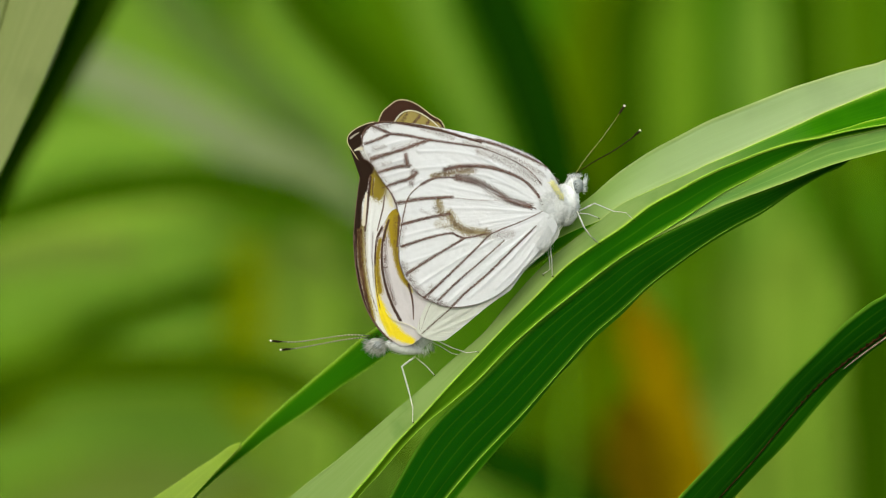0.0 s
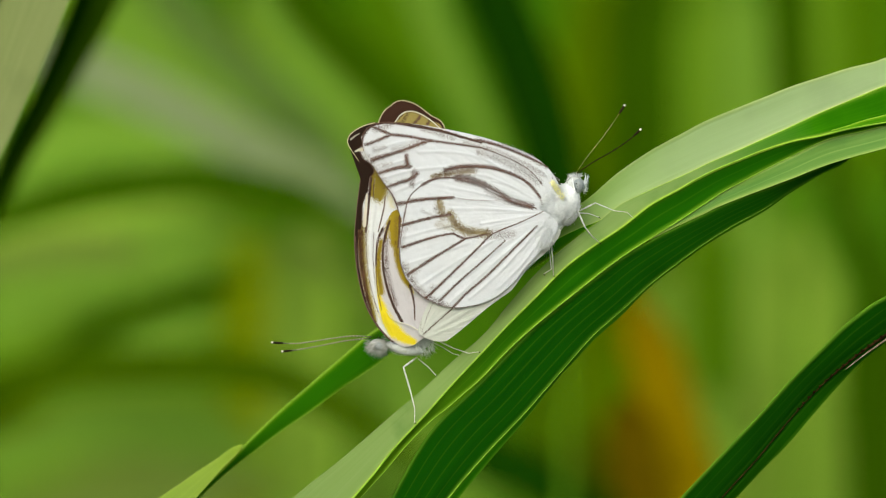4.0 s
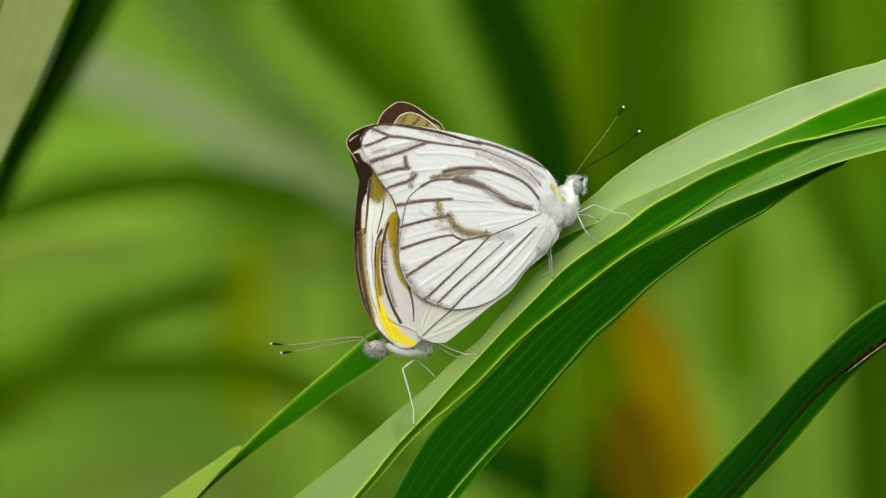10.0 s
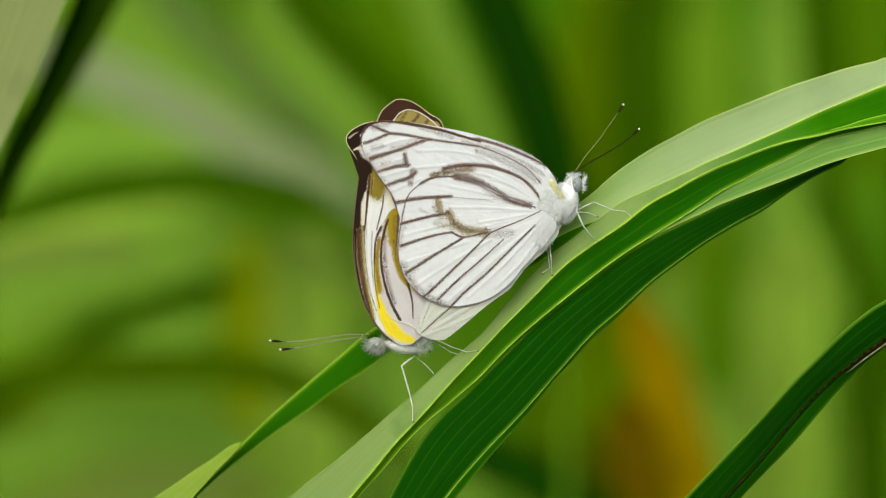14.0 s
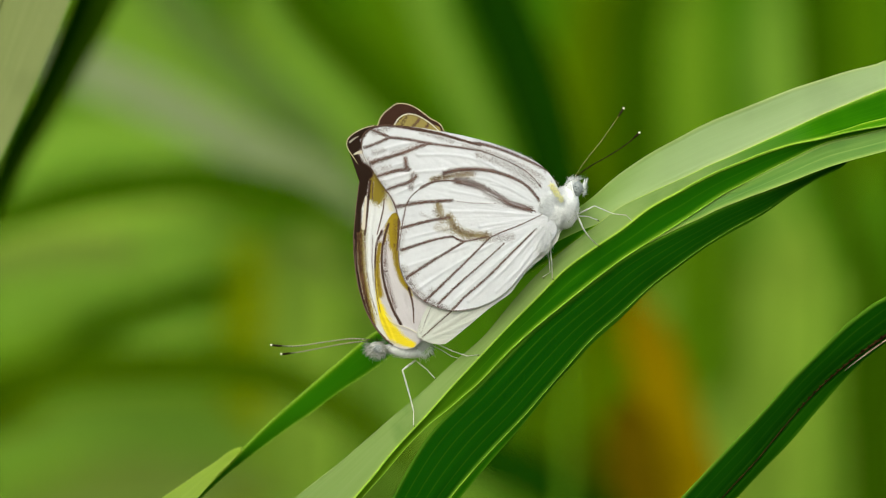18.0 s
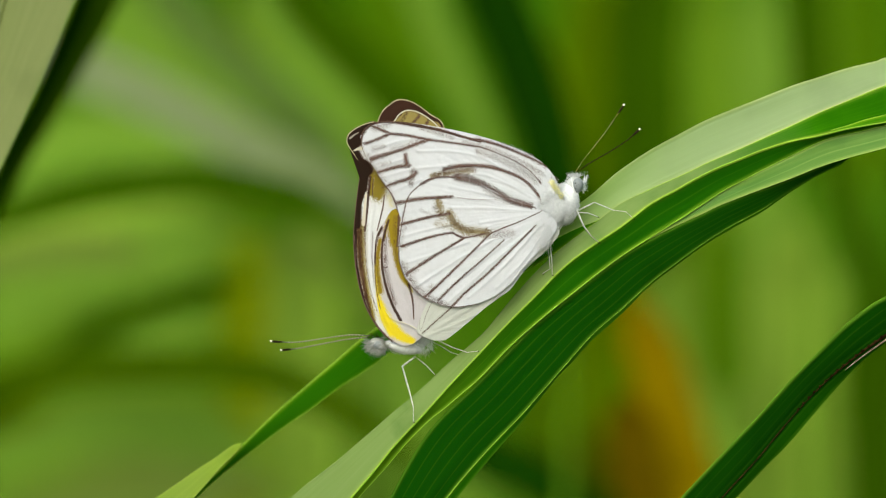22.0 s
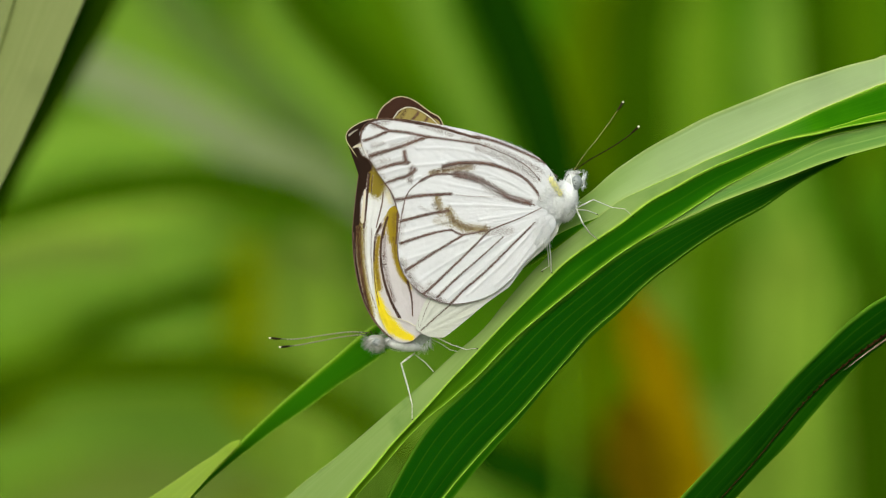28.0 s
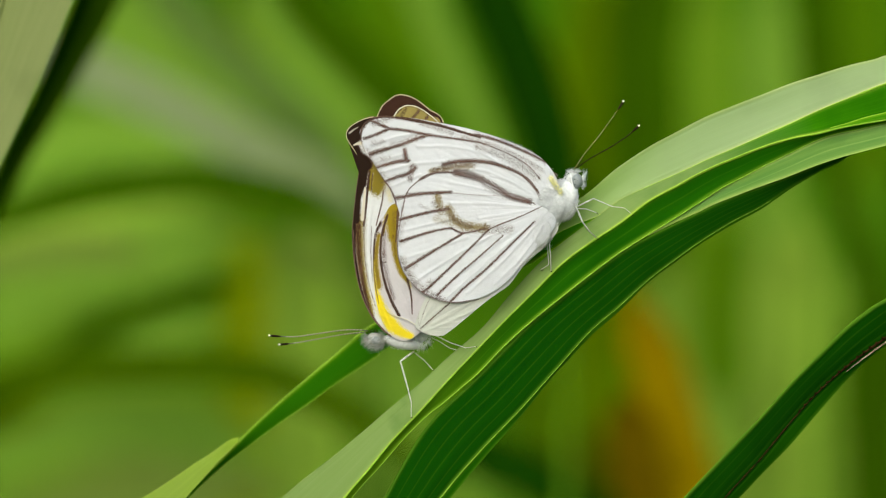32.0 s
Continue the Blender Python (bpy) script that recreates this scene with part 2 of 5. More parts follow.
def mesh_part(name, verts, faces, mat, parent=None, label="", smooth=True):
    """One mesh object from vertices in millimetres from the butterflies' middle."""
    verts = np.asarray(verts, float)
    base = np.array(ORIGIN[parent.name]) if parent else np.zeros(3)
    me = bpy.data.meshes.new(name)
    me.from_pydata(((verts - base) * MM).tolist(), [], [list(f) for f in faces])
    me.materials.append(mat)
    if smooth:
        me.polygons.foreach_set("use_smooth", [True] * len(me.polygons))
    ob = new(name, me)
    if parent:
        ob.parent = parent
        ORIGIN[ob.name] = Vector(base)
    else:
        ob.location = AIM
    return tagged(ob, label)


def spline(points, n):
    """n points on a smooth curve through the given ones, at even steps."""
    p = np.asarray(points, float)
    if len(p) == 2:
        return p[0] + (p[1] - p[0]) * np.linspace(0, 1, n)[:, None]
    q = np.vstack([2 * p[0] - p[1], p, 2 * p[-1] - p[-2]])
    out = []
    for i in range(len(p) - 1):
        a, b, c, d = q[i:i + 4]
        t = np.linspace(0, 1, 24, endpoint=False)[:, None]
        out.append(0.5 * (2 * b + (c - a) * t + (2 * a - 5 * b + 4 * c - d) * t ** 2 + (3 * b - a - 3 * c + d) * t ** 3))
    fine = np.vstack(out + [p[-1:]])
    run = np.concatenate([[0], np.cumsum(np.linalg.norm(np.diff(fine, axis=0), axis=1))])
    at = np.linspace(0, run[-1], n)
    return np.stack([np.interp(at, run, fine[:, k]) for k in range(fine.shape[1])], 1)


def grid_faces(rows, cols, shift=0, wrap=False, flip=False):
    faces = []
    for i in range(rows - 1):
        for j in range(cols if wrap else cols - 1):
            k = (j + 1) % cols
            f = (shift + i * cols + j, shift + i * cols + k, shift + (i + 1) * cols + k, shift + (i + 1) * cols + j)
            faces.append(f[::-1] if flip else f)
    return faces


def tube(path, radii, sides=10, squash=1.0):
    """A tapered round body along a path; squash flattens it in depth."""
    p = np.asarray(path, float)
    tangent = np.gradient(p, axis=0)
    tangent /= np.linalg.norm(tangent, axis=1)[:, None] + 1e-9
    side = np.cross(tangent, (0, 1, 0))
    side /= np.linalg.norm(side, axis=1)[:, None] + 1e-9
    other = np.cross(side, tangent)
    angle = np.linspace(0, 2 * np.pi, sides, endpoint=False)
    radii = np.asarray(radii, float)
    rings = p[:, None] + radii[:, None, None] * (np.cos(angle)[None, :, None] * side[:, None] + squash * np.sin(angle)[None, :, None] * other[:, None])
    verts = rings.reshape(-1, 3)
    n = len(p)
    faces = grid_faces(n, sides, 0, True)
    faces += [tuple(range(sides))[::-1], tuple((n - 1) * sides + k for k in range(sides))]
    return verts, faces


def blade(name, guides, mat, parent, label="", rims=(1, 1), bulge=0.0, ribs=0.035, count=7, thick=0.25, n=110, m=22, rim_width=0.3, edge_ribs=True, tip=None):
    """A leaf panel between two guide curves, ribbed along its length, with thickness and a rim on its edges."""
    a, b = spline(guides[0], n), spline(guides[1], n)
    v = 0.5 - 0.5 * np.cos(np.linspace(0, np.pi, m))
    pts = a[:, None] * (1 - v)[None, :, None] + b[:, None] * v[None, :, None]
    along = np.gradient(pts, axis=0)
    across = np.broadcast_to((b - a)[:, None], pts.shape)
    normal = np.cross(along, across)
    normal /= np.linalg.norm(normal, axis=2)[..., None] + 1e-9
    normal *= np.where(normal[..., 1:2] > 0, -1, 1)
    width = np.linalg.norm(b - a, axis=1)
    lift = bulge * width[:, None] * (4 * v * (1 - v))[None] + ribs * np.sin(v * count * 2 * np.pi)[None] * np.minimum(1, width / 6)[:, None]
    wander = np.array([[noise.noise((i * 0.05, j * 0.12, len(name))) for j in range(m)] for i in range(n)])
    pts = pts + normal * (lift + 0.08 * min(3.0, thick / 0.25) * wander)[..., None]
    back = pts - normal * thick
    verts = np.vstack([pts.reshape(-1, 3), back.reshape(-1, 3)])
    k = n * m
    faces = grid_faces(n, m) + grid_faces(n, m, k, flip=True)
    for i in range(n - 1):
        for j in (0, m - 1):
            f = (i * m + j, (i + 1) * m + j, k + (i + 1) * m + j, k + i * m + j)
            faces.append(f if j else f[::-1])
    for j in range(m - 1):
        for i in (0, n - 1):
            f = (i * m + j, i * m + j + 1, k + i * m + j + 1, k + i * m + j)
            faces.append(f[::-1] if i else f)
    ob = mesh_part(name, verts, faces, mat, parent, label)
    dist_a, dist_b = v[None] * width[:, None], (1 - v)[None] * width[:, None]
    fade = [np.interp(np.linspace(0, 1, n), np.linspace(0, 1, len(r)), r)[:, None] if isinstance(r, tuple) else r for r in rims]
    rim = np.clip(fade[0] * np.exp(-(dist_a / rim_width) ** 2) + fade[1] * np.exp(-(dist_b / rim_width) ** 2), 0, 1)
    rim = np.concatenate([rim.ravel(), rim.ravel()])
    for line, strength in ((pts[:, 0], fade[0]), (pts[:, -1], fade[1])):
        strong = np.ravel(strength * np.ones((n, 1)))
        if strong.max() >= 0.5 and edge_ribs:
            lit = np.nonzero(strong > 0.15)[0]
            vs, fs = tube(line[lit] + (0, -0.06, 0), 0.115 * strong[lit], 6)
            mesh_part("leaf_edge", vs, fs, LEAF_EDGE, parent, "bright yellow-green leaf edge")
    me = ob.data
    me.attributes.new("rim", "FLOAT", "POINT").data.foreach_set("value", rim.astype(np.float32))
    if tip:
        toward = np.repeat(np.interp(np.linspace(0, 1, n), np.linspace(0, 1, len(tip)), tip), m)
        me.attributes.new("toward_tip", "FLOAT", "POINT").data.foreach_set("value", np.tile(toward, 2).astype(np.float32))
    length = np.concatenate([[0], np.cumsum(np.linalg.norm(np.diff((a + b) / 2, axis=0), axis=1))])
    uv = np.stack(np.broadcast_arrays(length[:, None] * 0.05, v[None] * width.max() * 0.05), 2).reshape(-1, 2)
    uv = np.vstack([uv, uv])
    loops = np.empty(len(me.loops), np.int32)
    me.loops.foreach_get("vertex_index", loops)
    me.uv_layers.new(name="UVMap").data.foreach_set("uv", uv[loops].astype(np.float32).ravel())
    return ob


def strap(name, centre, width, lean, mat, parent, label="", taper=0.12, n=70, m=9, keel=0.35):
    """A long free leaf along a centre line; lean is the direction of its width."""
    c = spline(centre, n)
    t = np.linspace(0, 1, n)
    w = 0.5 * width * np.minimum(1, np.minimum(t / 0.1 + 0.3, (1 - t) / taper)) ** 0.8
    lean = np.array(lean, float) / np.linalg.norm(lean)
    a, b = c - w[:, None] * lean, c + w[:, None] * lean
    fold = np.cross(np.gradient(c, axis=0), lean)
    fold /= np.linalg.norm(fold, axis=1)[:, None] + 1e-9
    c = c + keel * w[:, None] * fold * np.where(fold[:, 1:2] < 0, -1, 1)
    for edges, rims in (((a, c), (0.4, 0.0)), ((c, b), (0.0, 0.4))):
        blade(name, edges, mat, parent, label, rims, 0.0, 0.15, 3, 0.5, n, m, 1.2)
    vs, fs = tube(c, np.maximum(0.3, 0.06 * w), 8)
    return mesh_part("midrib", vs, fs, mat, parent, "midrib of the leaf")


def near_line(x, z, line):
    """Distance from points to a polyline, and how far along it the nearest place is (0 to 1)."""
    best, where = np.full(x.shape, 1e9), np.zeros(x.shape)
    k = len(line) - 1
    for i in range(k):
        a, d = line[i], line[i + 1] - line[i]
        t = np.clip(((x - a[0]) * d[0] + (z - a[1]) * d[1]) / (d @ d + 1e-12), 0, 1)
        r = np.hypot(x - a[0] - t * d[0], z - a[1] - t * d[1])
        closer = r < best
        best, where = np.where(closer, r, best), np.where(closer, (i + t) / k, where)
    return best, where


def wing(name, parent, outline, depth, strokes, mat, label="", folds=(), middle=None, around=420, rings=110, camber=0.4, rim=None, root=None):
    """A wing membrane. outline: closed, in mm; depth: its place in depth as (y at the middle, slope along x, slope along z).
    strokes: (line, width at its start, width at its end, channel, strength) in scale colours: 0 brown, 1 yellow, 2 olive, 3 cream over all."""
    edge = spline(list(outline) + [outline[0]], around + 1)[:-1]
    mid = np.array(middle if middle else edge.mean(0))
    v = np.linspace(0.0, 1, rings) ** 0.8
    flat = mid + v[:, None, None] * (edge - mid)[None]
    x, z = flat[..., 0], flat[..., 1]
    marks = np.zeros((4, *x.shape))
    raised = np.zeros(x.shape)
    for line, w0, w1, channel, strength in strokes:
        r, s = near_line(x, z, spline(line, 28))
        w = (0.86 if channel == 0 and strength > 0.7 else 1.0) * (w0 + (w1 - w0) * s)
        peak = (1.1 if channel == 0 and strength <= 1.0 else 1.2) * strength
        marks[channel] = np.maximum(marks[channel], peak * np.exp(-(r / (1.2 * w)) ** 2))
        if channel == 0 and max(w0, w1) < 0.6:
            raised = np.maximum(raised, 0.05 * np.exp(-(r / 0.2) ** 2))
    for line in folds:
        r, s = near_line(x, z, spline(line, 20))
        raised = np.maximum(raised, 0.10 * np.exp(-(r / 0.22) ** 2))
    if root:  # fine wrinkles that fan out from the wing's root
        fan, reach = np.arctan2(z - root[1], x - root[0]) % (2 * np.pi), np.hypot(x - root[0], z - root[1])
        crinkle = [noise.noise((a * 13, r * 0.10, 3)) + 0.6 * noise.noise((a * 34, r * 0.25, 7)) + 0.5 * noise.noise((a * 30, r * 1.3, 11)) for a, r in zip(fan.ravel(), reach.ravel())]
        raised = raised + 0.055 * np.reshape(crinkle, x.shape) * np.clip(reach / 5, 0.2, 1)
    y = depth[0] + depth[1] * (x - mid[0]) + depth[2] * (z - mid[1]) - camber * (1 - v ** 2)[:, None] - raised
    front = np.stack([x, y, z], 2).reshape(-1, 3)
    verts = np.vstack([front, front + (0, 0.07, 0)])
    k = len(front)
    faces = grid_faces(rings, around, 0, True) + grid_faces(rings, around, k, True, True)
    last = (rings - 1) * around
    faces += [(last + j, last + (j + 1) % around, k + last + (j + 1) % around, k + last + j) for j in range(around)]
    ob = mesh_part(name, verts, faces, mat, parent, label)
    rgba = np.ones((2 * k, 4), np.float32)
    for channel in range(4):
        rgba[:, channel] = np.tile(np.clip(marks[channel], 0, 2).ravel(), 2)
    ob.data.color_attributes.new("marks", "FLOAT_COLOR", "POINT").data.foreach_set("color", rgba.ravel())

    for line, w0, w1, channel, strength in strokes:
        if channel == 0 and max(w0, w1) < 0.45 and strength > 0.7:
            c = spline(line, 22)
            near = [np.argmin((front[:, 0] - p[0]) ** 2 + (front[:, 2] - p[1]) ** 2) for p in c]
            path = np.stack([c[:, 0], front[near, 1] - 0.01, c[:, 1]], 1)
            vs, fs = tube(path, np.linspace(w0, w1, 22) * 0.10 + 0.012, 6)
            mesh_part("vein", vs, fs, VEIN, ob, "brown wing vein")
    if rim:
        loop = np.vstack([front[last:last + around], front[last:last + 1]])[rim[0]:rim[1]]
        vs, fs = tube(loop + (0, 0.02, 0), np.full(len(loop), 0.055), 6)
        mesh_part("wing_edge", vs, fs, rim[2], ob, "thin raised wing edge")
    return ob


def hairs(name, centre, radii, length, count, mat, parent, seed, comb=(0, 0, 0), label="", w=0.026):
    """Fine tapered hairs all over an oval body."""
    rng = np.random.default_rng(seed)
    d = rng.normal(size=(count, 3))
    d /= np.linalg.norm(d, axis=1)[:, None]
    root = np.array(centre) + d * np.array(radii)
    way = d + 0.45 * rng.normal(size=(count, 3)) + np.array(comb)
    way /= np.linalg.norm(way, axis=1)[:, None]
    tip = root + way * (length * rng.uniform(0.5, 1.25, count))[:, None]
    side = np.cross(way, rng.normal(size=(count, 3)))
    side /= np.linalg.norm(side, axis=1)[:, None]
    third = np.cross(way, side)
    verts = np.stack([root + w * side, root - 0.5 * w * side + 0.87 * w * third, root - 0.5 * w * side - 0.87 * w * third, tip], 1).reshape(-1, 3)
    faces = [f for i in range(count) for f in ((4 * i, 4 * i + 1, 4 * i + 3), (4 * i + 1, 4 * i + 2, 4 * i + 3), (4 * i + 2, 4 * i, 4 * i + 3))]
    return mesh_part(name, verts, faces, mat, parent, label)


def oval(centre, radii, rows=18, cols=26, tilt=0.0):
    """An egg-shaped body; tilt turns it in the upright plane, in degrees."""
    th, ph = np.linspace(0.02, np.pi - 0.02, rows), np.linspace(0, 2 * np.pi, cols, endpoint=False)
    p = np.stack([np.cos(th)[:, None] * np.ones(cols), np.sin(th)[:, None] * np.cos(ph), np.sin(th)[:, None] * np.sin(ph)], 2) * np.array(radii)
    c, s = math.cos(radians(tilt)), math.sin(radians(tilt))
    x, z = p[..., 0] * c - p[..., 2] * s, p[..., 0] * s + p[..., 2] * c
    verts = (np.stack([x, p[..., 1], z], 2) + np.array(centre)).reshape(-1, 3)
    faces = grid_faces(rows, cols, 0, True) + [tuple(range(cols))[::-1], tuple((rows - 1) * cols + k for k in range(cols))]
    return verts, faces


def leg(parent, joints, r=0.16):
    """A jointed leg: thigh, shin and a fine foot."""
    path = spline(joints, 4) if len(joints) == 2 else np.asarray(joints, float)
    pts, rad = [], []
    for i in range(len(path) - 1):
        for t in np.linspace(0, 1, 7)[(1 if i else 0):]:
            pts.append(path[i] + t * (path[i + 1] - path[i]))
            rad.append(0.62 * r * (1.0 - 0.22 * i) * (1 + 0.25 * math.sin(math.pi * t)))
    vs, fs = tube(np.array(pts), rad, 8)
    ob = mesh_part("leg", vs, fs, LEG_MAT, parent, "pale jointed leg")
    end = path[-1]
    vs, fs = tube(np.array([end, end + (0.12, 0, -0.1), end + (0.3, 0, -0.22)]), [0.07, 0.06, 0.02], 6)
    mesh_part("claw", vs, fs, FEELER, ob, "dark claw")
    return ob


def antenna(parent, line, r=0.09, ringed=True, mat=None):
    """A feeler: dark stalk, pale rings, club and cream tip."""
    c = spline(line, 60)
    t = np.linspace(0, 1, 60)
    rad = r * (1 + 0.85 * np.clip((t - 0.86) / 0.10, 0, 1))
    vs, fs = tube(c, rad, 8)
    ob = mesh_part("antenna", vs, fs, mat or FEELER, parent, "slender dark antenna with a clubbed end")
    if ringed:
        for k in range(4, 50, 2):
            vs, fs = tube(c[k:k + 2], [rad[k] * 1.12, rad[k] * 1.12], 8)
            mesh_part("ring", vs, fs, FEELER_RING, ob)
    vs, fs = tube(c[52:], np.maximum(0.17 * np.sin(np.linspace(0.5, 2.4, 8)), 0.05), 8)
    mesh_part("club", vs, fs, FEELER, ob, "dark antenna club")
    vs, fs = oval(c[-1] + (0, -0.08, 0.03), (0.16, 0.15, 0.15), 8, 10)
    mesh_part("tip", vs, fs, TIP, ob, "cream antenna tip")
    return ob


# ---- ground and the thicket behind ----
ground_n = 60
gx = np.linspace(-1, 1, ground_n)
gx = np.sign(gx) * np.abs(gx) ** 3 * 60000
ground_verts = [(x, y, -1000 * HEIGHT + (18 * noise.noise((x * 0.004, y * 0.004, 0)) if abs(x) + abs(y) < 9000 else 0)) for y in gx for x in gx]
tagged(mesh_part("ground", ground_verts, grid_faces(ground_n, ground_n), SOIL), "dark soil with green leaf litter", "ground", "", "structure")


def thicket_leaf(line, width, lean, mat, label, name="background_leaf", taper=0.2):
    """A leaf of the plants behind, far out of focus, growing from below."""
    foot = (line[0][0] * 1.05, line[0][1] + 10, -1000 * HEIGHT)
    ob = thing(name, foot, label, "leaf", "leaves of the thicket")
    strap("blade_half", line, width, lean, mat, ob, taper=taper)
    stalk = spline([foot, 0.5 * (np.array(foot) + np.array(line[0])) + (0, 8, 0), line[0]], 36)
    vs, fs = tube(stalk, np.linspace(2.4, 1.0, 36), 8)
    mesh_part("stalk", vs, fs, STEM, ob, "green leaf stalk")
    return ob


rng = random.Random(4)
hedge_verts, hedge_faces = [], []
for k in range(4200):
    back = k >= 2600
    x, y = rng.uniform(-1500, 1500) * (1.6 if back else 1), (1900 + 900 * rng.random()) if back else 900 + 900 * rng.random() ** 1.5
    h, w = (rng.uniform(1300, 2300), rng.uniform(45, 90)) if back else (rng.uniform(800, 1900), rng.uniform(16, 42))
    bend, turn = rng.uniform(-160, 160), rng.uniform(-0.9, 0.9)
    side = np.array([math.cos(turn), math.sin(turn), 0]) * w
    c = spline([(x, y, -800), (x + 0.3 * bend, y - 40, -800 + 0.55 * h), (x + bend, y - rng.uniform(0, 260), -800 + h)], 10)
    t = np.linspace(0, 1, 10)
    wide = np.minimum(1, (1 - t) / 0.5 + 0.05)[:, None]
    pts = np.stack([c - side * wide, c + np.array([0, 0.25 * w, 0]) * wide, c + side * wide], 1).reshape(-1, 3)
    hedge_faces += grid_faces(10, 3, len(hedge_verts))
    hedge_verts += pts.tolist()
tagged(mesh_part("thicket", hedge_verts, hedge_faces, LEAF_FAR), "dense green thicket of long leaves", "undergrowth", "", "stuff")

# the leaves that can be told apart in front of the thicket
SWAY_LEFT, SWAY_RIGHT = [], []
thicket_leaf([(-149.8, 720, 49.9), (-101.7, 720, 61.1), (-69.6, 720, 51.5), (-42.3, 720, 29), (-23.1, 720, 3.4)], 32.1, (0.05, 0.35, 0.93), FAR_GREEN, "broad green arching leaf")
thicket_leaf([(-162.2, 760, -16.3), (-112.7, 760, -1.5), (-71.5, 760, 0.2), (-30.3, 760, -16.3)], 31.3, (0.05, 0.35, 0.93), FAR_GREEN, "broad green arching leaf")
thicket_leaf([(-162.2, 760, -72.3), (-112.7, 760, -46), (-71.5, 760, -44.3), (-30.3, 760, -65.8)], 42.8, (0.05, 0.35, 0.93), FAR_GREEN, "broad green arching leaf")
thicket_leaf([(-139.8, 700, -91.5), (-100.2, 700, -71), (-60.7, 700, -66.2), (-25.9, 700, -77.3)], 23.7, (0.05, 0.35, 0.93), FAR_DULL, "dull green arching leaf")
thicket_leaf([(44.3, 720, -89.6), (43.5, 720, -25.5), (42.6, 720, 22.6), (41.8, 720, 89.9)], 20, (1, -0.1, 0), FAR_MOSS, "mossy green upright leaf")
thicket_leaf([(55.8, 650, -5.9), (55.1, 650, 21.5), (54.6, 650, 52), (57, 650, 85.6)], 22.9, (1, -0.1, 0), FAR_SHADE_DARK, "green upright leaf darkened for shade")
SWAY_LEFT.append(thicket_leaf([(71.1, 580, -80.9), (71.1, 580, -23), (70.6, 580, 34.9), (69.2, 580, 84.1)], 13.9, (1, -0.1, 0), FAR_GREEN, "fresh green upright leaf swaying in the breeze"))
thicket_leaf([(84.7, 720, -89.6), (84.7, 720, -57.6), (84.7, 720, -25.5), (84.3, 720, 3.4)], 20.8, (1, -0.1, 0), FAR_GREEN, "broad fresh green upright leaf")
SWAY_RIGHT.append(thicket_leaf([(78.7, 540, -78.4), (78, 540, -8.3), (77.1, 540, 33.8), (75.5, 540, 81.5)], 11.8, (1, -0.1, 0), FAR_LIT, "bright green upright leaf swaying in the breeze"))
SWAY_RIGHT.append(thicket_leaf([(84.9, 470, 18.7), (84, 470, 38.5), (83.2, 470, 53.1), (81.6, 470, 76.9)], 10.3, (1, -0.1, 0), FAR_SHADE_DARK, "green upright leaf darkened for shade"))
SWAY_RIGHT.append(thicket_leaf([(104.6, 640, 16.8), (103.6, 640, 44.1), (102.4, 640, 60.7), (101.1, 640, 88)], 10.6, (1, -0.1, 0), FAR_GREEN, "fresh green upright leaf"))
thicket_leaf([(108.4, 560, 15.8), (107.7, 560, 37.2), (106.3, 560, 57.1), (104.9, 560, 82.8)], 13.5, (1, -0.1, 0), FAR_MIDDLE, "grass green upright leaf")
thicket_leaf([(68.3, 720, -89.6), (68, 720, -41.5), (67.5, 720, -15.9), (66.7, 720, 9.8)], 22.4, (1, -0.1, 0), FAR_LIME, "light green upright leaf")
SWAY_LEFT.append(thicket_leaf([(67.3, 470, -33), (67.3, 470, -23.7), (67, 470, -13.1), (66.4, 470, 8.1)], 9.5, (1, -0.1, 0), FAR_MIDDLE, "grass green upright leaf"))
thicket_leaf([(81.6, 500, -75.9), (83, 500, -43.3), (84.3, 500, -16.2), (85, 500, 8.3)], 23.1, (1, -0.1, 0), FAR_LIME, "broad light green upright leaf")
thicket_leaf([(103.1, 480, -74.7), (102.3, 480, -53.3), (101.4, 480, -34.6), (100.2, 480, -13.2)], 13.4, (1, -0.1, 0), FAR_SHADE_DARK, "green upright leaf darkened for shade")
thicket_leaf([(100.8, 640, -84.6), (100.5, 640, -69.5), (100.1, 640, -54.4), (99.3, 640, -39.2)], 13.6, (1, -0.1, 0), FAR_LIME, "light green upright leaf")
thicket_leaf([(64.4, 480, -74.7), (64.1, 480, -56), (63.3, 480, -39.9), (62, 480, -23.9)], 14.7, (1, -0.1, 0), FAR_LIME, "light green upright leaf")
thicket_leaf([(61.6, 400, -69.7), (56.8, 400, -57.2), (52.8, 400, -44.7), (49.1, 400, -32.3), (45.4, 400, -19.8), (41.3, 400, -8.6)], 12.2, (1, -0.1, 0), FAR_DRY, "withered orange-brown leaf among green ones", "withered_leaf")
thicket_leaf([(46.4, 395, -69.4), (43.7, 395, -55.7), (41.9, 395, -44.5), (40.4, 395, -30.9)], 11.9, (1, -0.1, 0), FAR_RUST, "withered rusty brown leaf among green ones", "withered_leaf")
thicket_leaf([(35.2, 540, -78.4), (34.5, 540, -63), (33.8, 540, -51.8), (33.1, 540, -44.7)], 14, (1, -0.1, 0), FAR_UMBER, "brownish green upright leaf")
thicket_leaf([(35.7, 640, -84.6), (38, 640, -48.3), (40, 640, -30.1), (41.5, 640, -18)], 21.2, (1, -0.1, 0), FAR_MOSS, "mossy green upright leaf")
thicket_leaf([(16.5, 680, -87.1), (22, 680, -59.1), (25.9, 680, -43.5), (29.8, 680, -27.9)], 20.3, (1, -0.1, 0), FAR_MIDDLE, "grass green slanting leaf")
